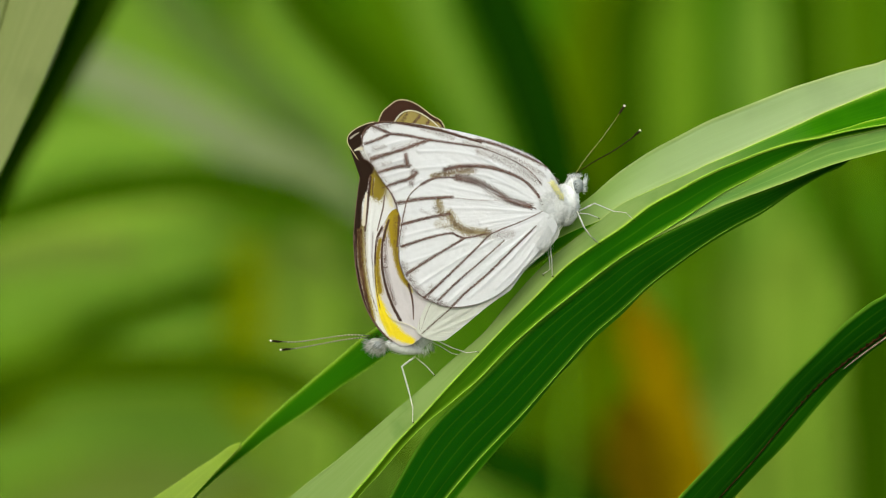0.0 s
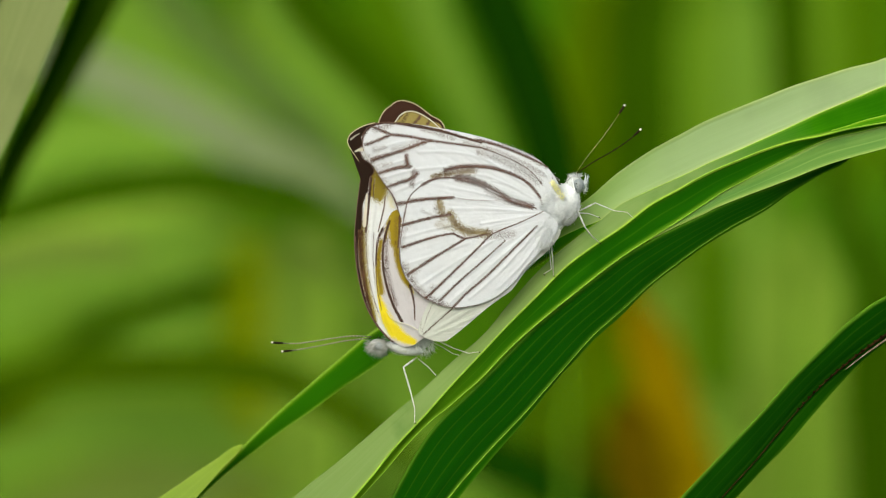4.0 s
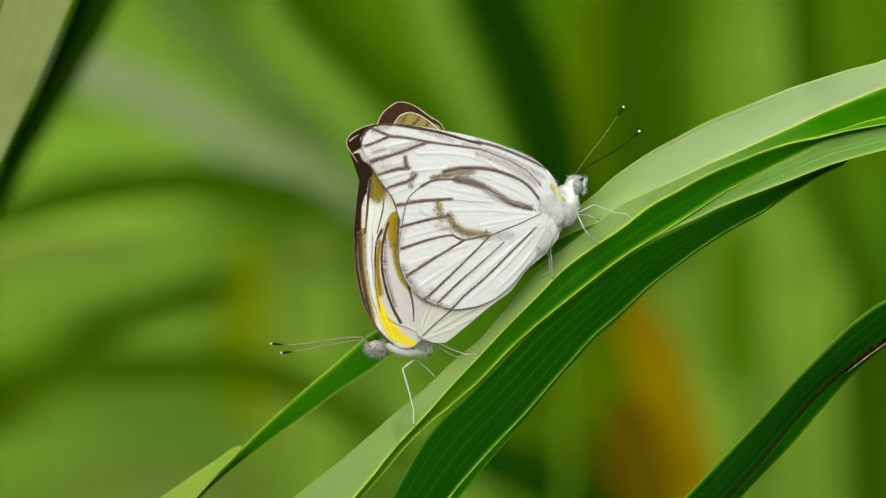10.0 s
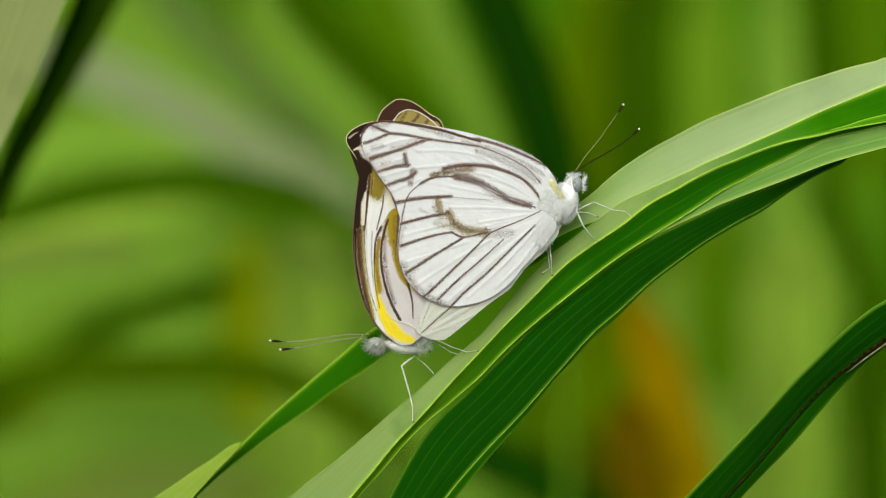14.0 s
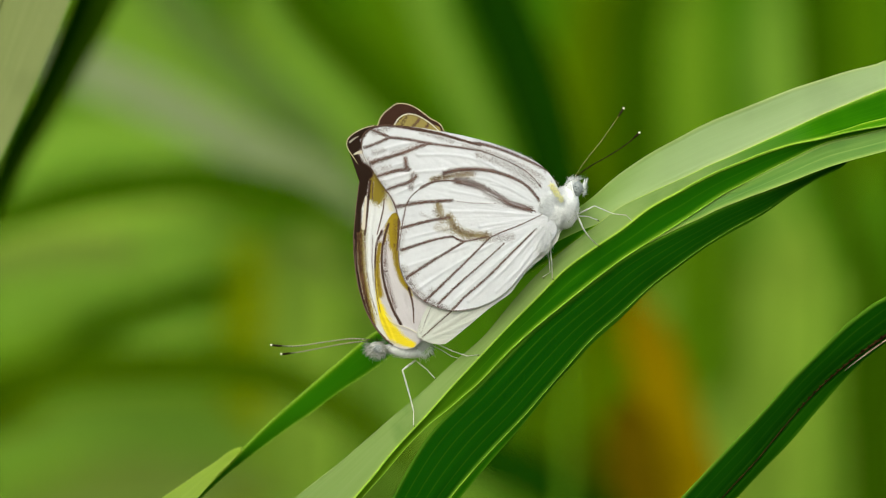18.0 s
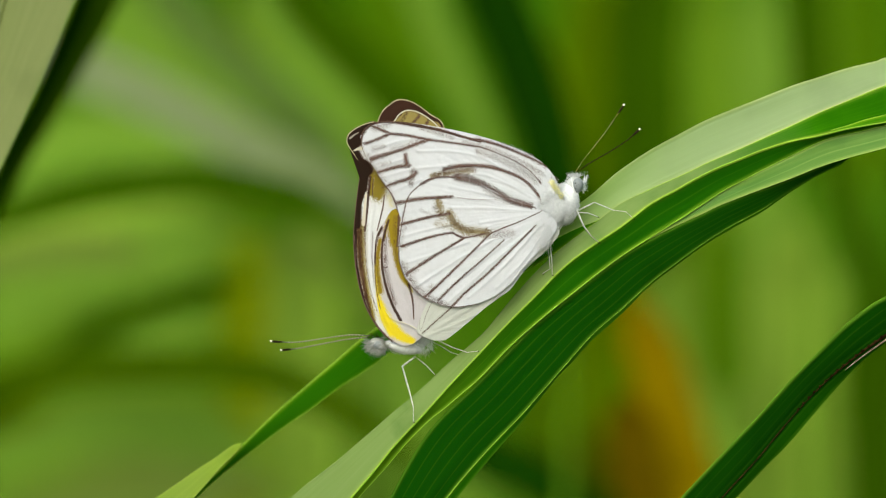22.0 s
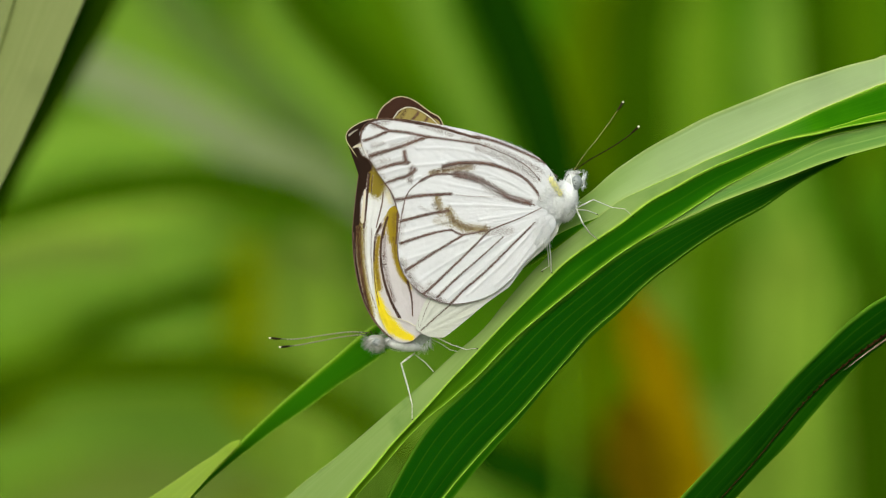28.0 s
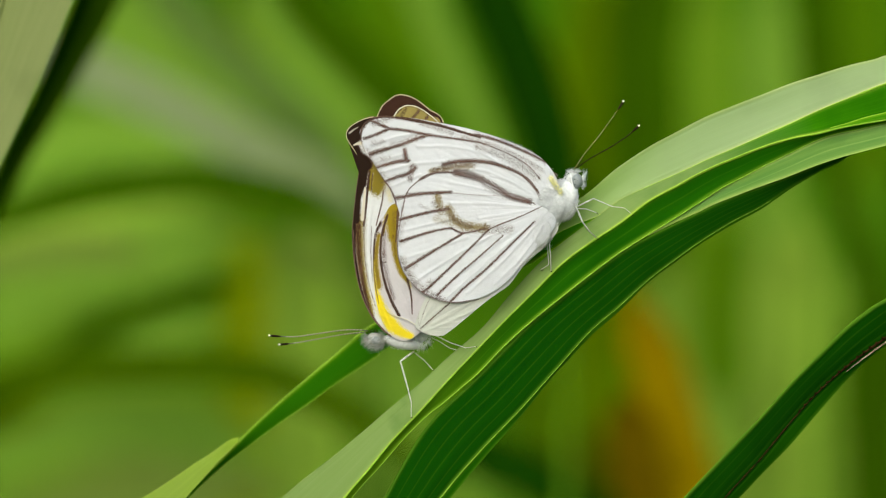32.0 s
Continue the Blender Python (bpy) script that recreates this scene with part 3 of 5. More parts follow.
thicket_leaf([(42.7, 390, -64.1), (34.1, 390, -58.2), (25.4, 390, -52.5), (16.8, 390, -48.3), (8.2, 390, -45.3), (0.7, 390, -43.8)], 11.9, (0.05, 0.35, 0.93), FAR_SHADE_DEEP, "green low leaf darkened for deep shade")
thicket_leaf([(9.8, 620, -83.4), (10.1, 620, -68.5), (11.3, 620, -58), (14.3, 620, -49.1)], 16.4, (1, -0.1, 0), FAR_LIT, "bright green upright leaf")
thicket_leaf([(2, 400, 17.6), (-8, 400, 30.7), (-17.9, 400, 41), (-27.9, 400, 51.5), (-39.1, 400, 66.2)], 11.5, (0.8, 0.25, 0.55), FAR_SHADE_DARK, "green slanting leaf darkened for shade")
thicket_leaf([(13.5, 470, 14.7), (7.7, 470, 30.6), (1.9, 470, 43.2), (-4.2, 470, 58.4), (-11.4, 470, 76.9)], 7.9, (0.8, 0.25, 0.55), FAR_LIT, "bright green slanting leaf")
thicket_leaf([(-6.7, 640, 21.3), (-12, 640, 48.6), (-13.5, 640, 63.7), (-14.2, 640, 84.9)], 18.2, (1, -0.1, 0), FAR_MIDDLE, "grass green upright leaf")
thicket_leaf([(-53.6, 680, 43.8), (-52.1, 680, 62.5), (-51.7, 680, 71.9), (-52.1, 680, 87.4)], 14.8, (1, -0.1, 0), FAR_MOSS, "mossy green upright leaf")
thicket_leaf([(26.9, 380, 0.1), (24.7, 380, 14.8), (21.8, 380, 27.7), (17.4, 380, 40.5), (11.5, 380, 54), (3.4, 380, 73.6)], 14, (0.8, 0.25, 0.55), FAR_SHADE_DEEP, "broad green slanting leaf darkened for deep shade")
thicket_leaf([(-12.3, 600, 20.7), (-25.6, 600, 40.6), (-38.8, 600, 55.3), (-53.5, 600, 75.1)], 16.2, (0.8, 0.25, 0.55), FAR_LIT, "bright green slanting leaf")
thicket_leaf([(-22.7, 450, 17.1), (-33.7, 450, 30.1), (-46.1, 450, 41.5), (-59.1, 450, 53.3), (-72.1, 450, 69.1)], 10.2, (0.8, 0.25, 0.55), FAR_GREYISH, "greyish green slanting leaf")
thicket_leaf([(-52.8, 620, 34.5), (-67.7, 620, 47.9), (-82.6, 620, 59.8), (-99.1, 620, 76.2)], 16.4, (0.8, 0.25, 0.55), FAR_LIT, "bright green slanting leaf")
thicket_leaf([(-104.2, 430, 48.8), (-83.7, 430, 42.1), (-67.1, 430, 35.3), (-51.7, 430, 27.6), (-36.3, 430, 19.3), (-23.5, 430, 12.3), (-10.8, 430, 2.7)], 12.5, (0.05, 0.35, 0.93), FAR_GREY, "broad dusty grey-green drooping leaf")
thicket_leaf([(-1.8, 430, -71.5), (-5, 430, -48.5), (-10.1, 430, -33.1), (-16.5, 430, -20.3)], 10.8, (0.8, 0.25, 0.55), FAR_LIT, "bright green slanting leaf")
thicket_leaf([(-120.3, 560, 15.8), (-97.5, 560, 27.2), (-76.1, 560, 30.8), (-57.6, 560, 25.8), (-40.5, 560, 15.8)], 17.8, (0.05, 0.35, 0.93), FAR_LIT, "bright green arching leaf")
thicket_leaf([(-108.6, 360, 1.3), (-88.2, 360, 9), (-70.2, 360, 13.1), (-53.4, 360, 14.8), (-38.9, 360, 12.7), (-25.7, 360, 8.5), (-11.3, 360, 1.9)], 8.4, (0.05, 0.35, 0.93), FAR_SHADE_DARK, "green narrow arching leaf darkened for shade")
thicket_leaf([(-126, 560, -4.1), (-100.3, 560, 5.8), (-78.9, 560, 9), (-54.7, 560, 7)], 8.5, (0.05, 0.35, 0.93), FAR_LIME, "light green arching leaf")
thicket_leaf([(-128.2, 500, -16.2), (-86.1, 500, 0.1), (-68.4, 500, 3.9), (-56.2, 500, 4.9), (-44, 500, 1.8)], 7.1, (0.05, 0.35, 0.93), FAR_LIT, "bright green arching leaf")
thicket_leaf([(-117.2, 420, -8.8), (-96.9, 420, -2.2), (-80.4, 420, 0.4), (-65.2, 420, -0.5)], 7.1, (0.05, 0.35, 0.93), FAR_DULL, "dull brownish green arching leaf")
thicket_leaf([(-111.8, 470, -19.7), (-90.6, 470, -10.5), (-70.7, 470, -4.5), (-49.5, 470, -2.5)], 10.1, (0.05, 0.35, 0.93), FAR_LIT, "bright green arching leaf")
thicket_leaf([(-103.3, 380, -39), (-83.7, 380, -24.4), (-71.5, 380, -16.4), (-58, 380, -10.6), (-47, 380, -7.5), (-40.9, 380, -6.7)], 7.6, (0.05, 0.35, 0.93), FAR_SHADE_DARK, "green narrow arching leaf darkened for shade")
thicket_leaf([(-125, 470, -42.2), (-87.9, 470, -27.7), (-74.7, 470, -21.7), (-61.5, 470, -18.7), (-48.9, 470, -17.3)], 9.3, (0.05, 0.35, 0.93), FAR_LIT, "bright green arching leaf")
thicket_leaf([(-135.8, 600, -38.1), (-115.2, 600, -24.8), (-100.5, 600, -17.5), (-88.8, 600, -13.8)], 13.2, (0.05, 0.35, 0.93), FAR_GREEN, "fresh green arching leaf")
thicket_leaf([(-104.8, 370, -30.9), (-85.4, 370, -27), (-68.4, 370, -25.3), (-51.4, 370, -25.3), (-36.9, 370, -27), (-24.7, 370, -32.4), (-10.2, 370, -41.1), (0.7, 370, -49)], 8.7, (0.05, 0.35, 0.93), FAR_SHADY, "olive broad arching leaf darkened for shade")
thicket_leaf([(-113.8, 450, -43.5), (-99.5, 450, -38.7), (-90.4, 450, -35.3)], 6, (0.05, 0.35, 0.93), FAR_MOSS, "mossy green short leaf")
thicket_leaf([(-119.2, 520, -56.4), (-97.2, 520, -45.4), (-76.5, 520, -42.4), (-57.1, 520, -44.6), (-40.6, 520, -50.9)], 15.5, (0.05, 0.35, 0.93), FAR_LIT, "broad bright green arching leaf")
thicket_leaf([(-96, 440, -67), (-68.9, 440, -55.1), (-52.2, 440, -52.8), (-35.4, 440, -57.3)], 8.5, (0.05, 0.35, 0.93), FAR_DULL, "dull green low leaf")
thicket_leaf([(-49.9, 540, -78.4), (-49.5, 540, -39.1), (-49.1, 540, -13.9), (-48.2, 540, 7.2)], 10.4, (1, -0.1, 0), FAR_OLIVE, "yellowish olive upright leaf")
thicket_leaf([(-35.1, 600, -82.1), (-35, 600, -41), (-34.4, 600, -8.7), (-33.5, 600, 10.4)], 23.5, (1, -0.1, 0), FAR_LIME, "broad light green upright leaf")
thicket_leaf([(-11.6, 520, -13.7), (-19.9, 520, -8.1), (-30.9, 520, -1.5), (-42, 520, 2.9)], 6.6, (0.05, 0.35, 0.93), FAR_DULL, "dull green slanting leaf")
thicket_leaf([(-17.6, 640, -84.6), (-17, 640, -54.4), (-16, 640, -33.2), (-14.2, 640, -12)], 27.3, (1, -0.1, 0), FAR_LIT, "broad bright green upright leaf")
breeze = thicket_leaf([(105.7, 430, -35.7), (99.6, 430, -15.2), (94.4, 430, -1.2), (90.4, 430, 9.7), (86.8, 430, 19.3), (84, 430, 30.8)], 6.7, (0.8, 0.25, 0.55), FAR_SHADE_DARK, "green narrow leaf, darkened for shade, swaying in the breeze")

# ---- the arching leaf on which the butterflies sit ----
HINGE = (108.5, 12.0, 16.1)
leaf = thing("arching_leaf", HINGE, "long arching pleated green leaf with pale upper folds", "leaf")
pale_top = [(71.1, 3.5, 29.2), (63, 3.5, 27.2), (61.6, 3.4, 26.7), (57.6, 3.4, 25.7), (53.5, 3.4, 24.4), (49.5, 3.4, 23.1), (45.5, 3.3, 21.5), (41.5, 3.3, 19.9), (37.4, 3.3, 18.2), (33.4, 3.2, 16.1), (29.4, 3.2, 13.9), (25.4, 3.2, 11.2), (23.4, 3.1, 9.6), (21.4, 3.1, 7.8), (18.2, 3.1, 5.4), (14.9, 3.1, 3.1), (11.7, 3, 0.7), (8.5, 3, -1.7)]
pale_low = [(70.9, 2.2, 25.8), (62.9, 2.2, 23.1), (61.5, 2.2, 22.6), (57.5, 2.3, 20.9), (53.5, 2.3, 19.2), (49.4, 2.3, 17.3), (45.4, 2.3, 15.5), (41.4, 2.4, 13.7), (37.4, 2.4, 12), (36.2, 2.4, 11.4), (33.4, 2.4, 10.1), (29.4, 2.4, 8.3), (25.4, 2.5, 6.3), (22.2, 2.5, 4), (19.7, 2.5, 3), (17.3, 2.5, 1.9), (14.1, 2.6, 0.2), (10.9, 2.6, -1.5), (8.2, 2.6, -3.1)]
# pale and dark folds are coloured as lit and shaded faces of one leaf
blade("upper_fold", (pale_top, pale_low), LEAF_PALE, leaf, "upper fold painted pale green as lit", ((0.45, 0.45, 0.4, 0.2, 0.1), (1.0, 1.0, 0.9, 0.3, 0.15, 0.8)), -0.03, n=170, tip=(0, 0, 0, 0, 0, 0.1, 0.4, 0.85, 1, 1))
turn_top = [(70.9, 2.2, 25.8), (62.9, 2.2, 23.1), (61.5, 2.2, 22.5), (57.4, 2.1, 20.9), (53.4, 2.1, 19.2), (49.4, 2, 17.3), (45.4, 2, 15.5), (41.4, 2, 13.7), (37.4, 1.9, 12), (36.2, 1.9, 11.4), (33.4, 1.8, 10.1), (29.4, 1.8, 8.3), (25.3, 1.7, 6.3), (22.1, 1.7, 3.9), (17.3, 1.7, 0.3), (13.3, 1.6, -3.4), (9.3, 1.6, -7.9), (5.7, 1.5, -12.2), (1.3, 1.5, -16), (-2.7, 1.5, -19.8), (-6.7, 1.4, -23.2), (-10.7, 1.4, -26.7), (-14.7, 1.3, -30.1), (-18.8, 1.3, -33.3), (-21.6, 1.2, -35.7), (-25.6, 1.2, -39.2)]
turn_low = [(70.7, 0, 19.3), (62.7, 0, 17.9), (57.3, 0, 16.9), (53.3, 0, 15.9), (49.3, 0, 15.1), (45.3, 0, 13.9), (41.3, 0, 12.3), (38.9, 0, 11.3), (35.7, 0, 9.7), (33.3, 0, 8.3), (29.3, 0, 6.1), (25.3, 0, 3), (21.3, 0, 0.3), (17.3, 0, -2.7), (13.3, 0, -6.7), (9.3, 0, -10.7), (5.3, 0, -15), (1.3, 0, -19.3), (-2.7, 0, -23.8), (-6.7, 0, -28.1), (-9.9, 0, -32.1), (-12.7, 0, -35.4), (-15.5, 0, -39.1)]
blade("turned_fold", (turn_top, turn_low), LEAF_TURN, leaf, "fold that turns from dark green to greyish green", ((0.3, 0.2, 0.0, 0.0, 0.1), 0.95), -0.015, n=190, tip=(0, 0, 0, 0.25, 0.9, 1, 1, 1, 1, 1, 1, 1, 1))
dark_low = [(70.8, 1, 18.8), (62.8, 1, 17.5), (59, 1, 16.6), (55.8, 1, 15.9), (53.4, 1, 15.1), (49.3, 1, 13.1), (45.3, 1, 11.1), (42.9, 1, 9.8), (39.7, 1, 8.1), (36.5, 1, 6), (33.3, 1, 3.9), (29.3, 1, 1.4), (25.3, 0.9, -1.2), (21.3, 0.9, -4.2), (17.3, 0.9, -7.4), (13.3, 0.9, -10.7), (9.3, 0.9, -14.3), (5.3, 0.9, -18.5), (2.9, 0.9, -20.6), (0.5, 0.9, -22.7), (-1.9, 0.9, -24.6), (-5.1, 0.9, -27.8), (-8.3, 0.9, -31.6), (-11.5, 0.9, -35.2), (-14.7, 0.9, -39.3)]
blade("dark_fold", ([(70.7, 0.1, 19.3), (62.7, 0.1, 17.9), (57.3, 0.1, 16.9), (53.3, 0.1, 15.9), (49.3, 0.1, 15.1), (45.3, 0.1, 13.9), (41.3, 0.1, 12.3), (38.9, 0.1, 11.3), (35.7, 0.1, 9.7), (33.3, 0.1, 8.3), (29.3, 0.1, 6.1), (25.3, 0.1, 3), (21.3, 0.1, 0.3), (17.3, 0.1, -2.7), (13.3, 0.1, -6.7), (9.3, 0.1, -10.7), (5.3, 0.1, -15), (1.3, 0.1, -19.3), (-2.7, 0.1, -23.8), (-6.7, 0.1, -28.1), (-9.9, 0.1, -32.1), (-12.7, 0.1, -35.4), (-15.5, 0.1, -39.1)], dark_low), LEAF_MID, leaf, "fold painted dark green as shaded, with a yellow-green edge", (0.2, (0.2, 0.3, 0.5, 0.8, 0.8, 0.5, 0.2)), -0.02, n=160, tip=(0, 0, 0, 0, 0, 0, 0.02, 0.14, 0.4, 0.8, 1))
under_low = [(70.8, 0.4, 16.4), (62.8, 0.5, 14.3), (57.3, 0.6, 12.8), (53.3, 0.7, 11.5), (49.3, 0.7, 9.9), (45.3, 0.8, 8.4), (42.9, 0.9, 7.5), (38.9, 1, 5.9), (36.5, 1.1, 4.7), (33.3, 1.2, 3.2), (29.3, 1.2, 1.2)]
blade("under_fold", ([(70.8, 1.1, 18.8), (62.8, 1.1, 17.5), (59, 1.1, 16.6), (55.8, 1.1, 15.9), (53.4, 1.1, 15.1), (49.4, 1.1, 13.1), (45.4, 1.1, 11.1), (42.9, 1.1, 9.8), (39.7, 1.2, 8.1), (36.5, 1.2, 6), (33.3, 1.2, 3.9), (29.3, 1.2, 1.4)], under_low), LEAF_SOFT, leaf, "pale streaked tapering fold", (0.2, 0.48), -0.02, m=18, tip=(0, 0, 0, 0, 0.1, 0.3, 0.7, 1))
# the fold that opens on the right below the yellow-green edge
blade("small_fold", ([(70.8, 0.4, 21.1), (62.8, 0.4, 19), (59.7, 0.3, 18.2), (57.3, 0.3, 17.4), (54.9, 0.3, 16.7)], [(70.7, -0.1, 19.6), (62.7, -0.1, 18.1), (59.7, -0.1, 17.5), (57.3, -0.1, 17), (54.9, -0.1, 16.3)]), LEAF_STRAND, leaf, "narrow light green fold", (0.5, 0.2), 0.0, m=10, n=60)
last_top = [(58.6, 1.1, 14.7), (57.4, 1.1, 13.2), (53.4, 1.1, 11.4), (49.4, 1.2, 9.8), (45.4, 1.2, 8.3), (43, 1.2, 7.5), (38.9, 1.2, 5.8), (36.5, 1.2, 4.6), (33.3, 1.3, 3.1), (29.3, 1.3, 1.1), (25.3, 1.3, -1.3), (21.3, 1.3, -4.3), (17.3, 1.4, -7.5), (13.3, 1.4, -10.8), (11.1, 1.4, -12.9), (4.2, 1.4, -20), (-0.5, 1.4, -24.5), (-3.7, 1.5, -28.8), (-7.3, 1.5, -35.4), (-9.3, 1.5, -39.4)]
last_rib = [(58.5, 2.6, 14.2), (57.2, 2.6, 12.6), (53.5, 2.7, 10.6), (49.5, 2.7, 8.3), (45.5, 2.8, 5.6), (41.4, 2.8, 3.4), (37.4, 2.9, 0.9), (33.4, 2.9, -2), (29.4, 3, -5.1), (25.4, 3, -8.8), (21.4, 3.1, -12.3), (17.4, 3.1, -16.8), (14.1, 3.2, -20.6), (11.2, 3.2, -23.9), (6.9, 3.3, -28.4), (2.9, 3.3, -32.9), (0.9, 3.4, -35.4), (-2.3, 3.4, -39.5)]
last_low = [(58.1, 2.8, 13.7), (56.9, 2.9, 12.1), (53.5, 2.9, 10.4), (49.5, 3, 8), (45.5, 3.1, 5.2), (41.5, 3.1, 3), (37.4, 3.2, 0.5), (33.4, 3.3, -2.4), (29.4, 3.3, -5.5), (25.4, 3.4, -9.5), (21.4, 3.5, -13.1), (18.3, 3.6, -16.5), (16.3, 3.6, -18.6), (11.7, 3.7, -24.4), (6.5, 3.8, -30.4), (2.2, 3.8, -35.6), (-1, 3.9, -39.7)]
blade("lowest_fold", (last_top, last_rib), LEAF, leaf, "fold painted darkest green as shaded, with pale ribs", ((0.2, 0.3, 0.4, 0.3, 0.3), (0.1, 0.2, 0.35, 0.6)), 0.02, thick=0.14)
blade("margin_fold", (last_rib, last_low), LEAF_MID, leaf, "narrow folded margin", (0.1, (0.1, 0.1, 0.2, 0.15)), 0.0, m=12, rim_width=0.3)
# the strand that passes behind the pair
back_top = [(42.0, 12.2, 20.0), (32.3, 12.4, 14.8), (22.4, 12.7, 7.8), (14.4, 12.9, 3.7), (9.4, 13.2, 0.9), (3.7, 13.4, -3.0), (-1.9, 13.6, -7.1), (-6.9, 13.9, -10.1), (-10.1, 14.1, -12.1), (-11.7, 14.3, -13.3), (-15.1, 14.6, -16.3), (-19.1, 14.8, -19.7), (-23.2, 15, -23.3), (-27.3, 15.3, -27.2), (-31.3, 15.5, -31.4), (-35.5, 15.8, -35.6), (-38.7, 16, -39.1)]
back_low = [(42.9, 12.8, 16.4), (33.1, 13.1, 10.7), (24.2, 13.3, 5.2), (17.7, 13.6, 0.3), (14.4, 13.9, -1.9), (11.1, 14.2, -3.9), (6.2, 14.4, -6.9), (0.5, 14.7, -10.9), (-3.6, 15, -12.9), (-6.9, 15.2, -14.8), (-10.9, 15.5, -17.7), (-15.1, 15.8, -20.5), (-19.1, 16, -23.5), (-23.3, 16.3, -26.4), (-27.3, 16.6, -29.4), (-31.4, 16.9, -32.6), (-35.2, 17.1, -36.1), (-37.2, 17.4, -38.4)]
blade("back_strand", (back_top, back_low), LEAF_STRAND, leaf, "mid green strand with a bright edge", (1.0, (0.5, 0.4, 0.3, 0.2)), 0.02)
flap_top = [(-28.9, 11, -28.2), (-30.4, 11, -28.7), (-32.8, 11, -30.5), (-35.3, 11, -32.1), (-37.7, 11, -33.8), (-41.4, 11, -36.3), (-44.2, 11, -37.9)]
flap_low = [(-28.9, 10.2, -28.8), (-30.3, 10.2, -30.3), (-32, 10.2, -32), (-33.6, 10.2, -33.8), (-35.2, 10.2, -35.6), (-36.3, 10.2, -36.9), (-37.5, 10.2, -38.2)]
blade("young_flap", (flap_top, flap_low), LEAF_YOUNG, leaf, "yellow-green turned-over flap", (0.3, 0.2), 0.0, m=14, n=60)
vs, fs = tube(spline([(108.5, 12, 16.1), (120, 14, 10), (128, 16, -30)], 24), np.linspace(2.5, 5, 24), 12)
mesh_part("leaf_stalk", vs, fs, STEM, leaf, "green leaf stalk")

# the browned leaf below
brown = thing("browned_leaf", (109.3, 0.0, 8.9), "dark green leaf with a torn browned margin", "leaf")
bl_top = [(109.7, 3, 8.9), (89.7, 3, 4.9), (73.6, 3, -1.4), (63, 3, -7.4), (61.5, 3, -8.2), (57.5, 3, -11.3), (53.5, 3, -15.3), (49.5, 3, -19.4), (45.5, 3, -23.9), (41.5, 3, -28.1), (37.4, 3, -32.4), (34.4, 3, -35.6), (30.6, 3, -39.9)]
bl_mid = [(110.2, 6.0, 7.7), (90.0, 6.0, 2.5), (73.9, 6.0, -6.0), (63.2, 6.0, -13.3), (57.8, 6.0, -17.3), (53.7, 6.0, -21.0), (49.7, 6.0, -25.4), (45.7, 6.0, -30.3), (41.6, 6.0, -34.8), (36.8, 6.0, -40.3)]
bl_low = [(110.7, 7.4, 7.5), (90.4, 7.4, 1.7), (74.2, 7.4, -6.8), (63.5, 7.4, -13.9), (58.8, 7.4, -17.9), (53.9, 7.4, -23.4), (49.9, 7.4, -28.1), (45.8, 7.4, -32.3), (42.6, 7.4, -35.7), (38.2, 7.4, -40.4)]
blade("main_panel", (bl_top, bl_mid), LEAF, brown, "dark green ribbed panel", (0.48, 0.0), 0.03, count=5)
blade("folded_margin", (bl_mid, bl_low), LEAF_MID, brown, "dull folded margin", (0.0, 0.2), 0.0, m=12)
seam = spline(bl_mid, 240)[126:]
torn_rng = np.random.default_rng(12)
wobble = np.cumsum(torn_rng.normal(size=len(seam))) * 0.02
wobble -= np.linspace(wobble[0], wobble[-1], len(seam))
path = seam + np.stack([-0.3 + wobble, np.full(len(seam), -0.35), 0.25 + wobble], 1)
thick = np.interp(np.linspace(0, 1, len(seam)), [0, 0.12, 0.45, 1], [0.10, 0.20, 0.12, 0.09])
vs, fs = tube(path, thick * (0.8 + 0.3 * np.abs(torn_rng.normal(size=len(seam)))), 7, 0.6)
mesh_part("torn_edge", vs, fs, TORN, brown, "ragged dark brown tear")
vs, fs = tube(seam[2:32] + (0.12, -0.5, -0.14), 0.09 * np.sin(np.linspace(0.3, 3.0, 30)) + 0.015, 7, 0.6)
mesh_part("bleached_strip", vs, fs, TORN_PALE, brown, "bleached strip along the tear")
for k in range(3, 56, 3):
    base = seam[k] + (-0.25, -0.4, 0.2)
    long = float(torn_rng.uniform(0.4, 1.5))
    vs, fs = tube(np.array([base, base + long * np.array([-0.45, 0, 0.55]), base + long * np.array([-0.55, 0, 1.0])]), [0.26, 0.2, 0.03], 6)
    mesh_part("tooth", vs, fs, TORN, brown, "brown torn tooth")


# the leaf that crosses the upper corner, and the dark one behind it
pale = thing("corner_leaf", (-91.6, -35.0, -34.9), "broad pale green leaf out of focus", "leaf")
pl_a = [(-93.6, -20.0, -34.1), (-86.6, -20.0, -15.5), (-81.2, -20.0, 1.6), (-76.5, -20.0, 18.7), (-72.6, -20.0, 34.3), (-68.7, -20.0, 49.8)]
pl_b = [(-92.3, -30.0, -36.7), (-77.0, -30.0, -18.3), (-67.8, -30.0, -3.0), (-60.1, -30.0, 12.0), (-55.5, -30.0, 21.9), (-50.4, -30.0, 33.8), (-43.6, -30.0, 49.1)]
pl_m = [(-93.0, -25.0, -35.4), (-81.8, -25.0, -16.9), (-74.4, -25.0, -0.7), (-67.5, -25.0, 15.5), (-62.1, -25.0, 28.3), (-56.3, -25.0, 49.5)]
blade("blade_half", (pl_a, pl_m), LEAF_DUSTY, pale, "pale green half of the blade", (0.2, 0.2), 0.02, n=60)
blade("blade_half", (pl_m, pl_b), LEAF_DUSTY, pale, "pale green half of the blade", (0.2, 0.2), 0.02, n=60)
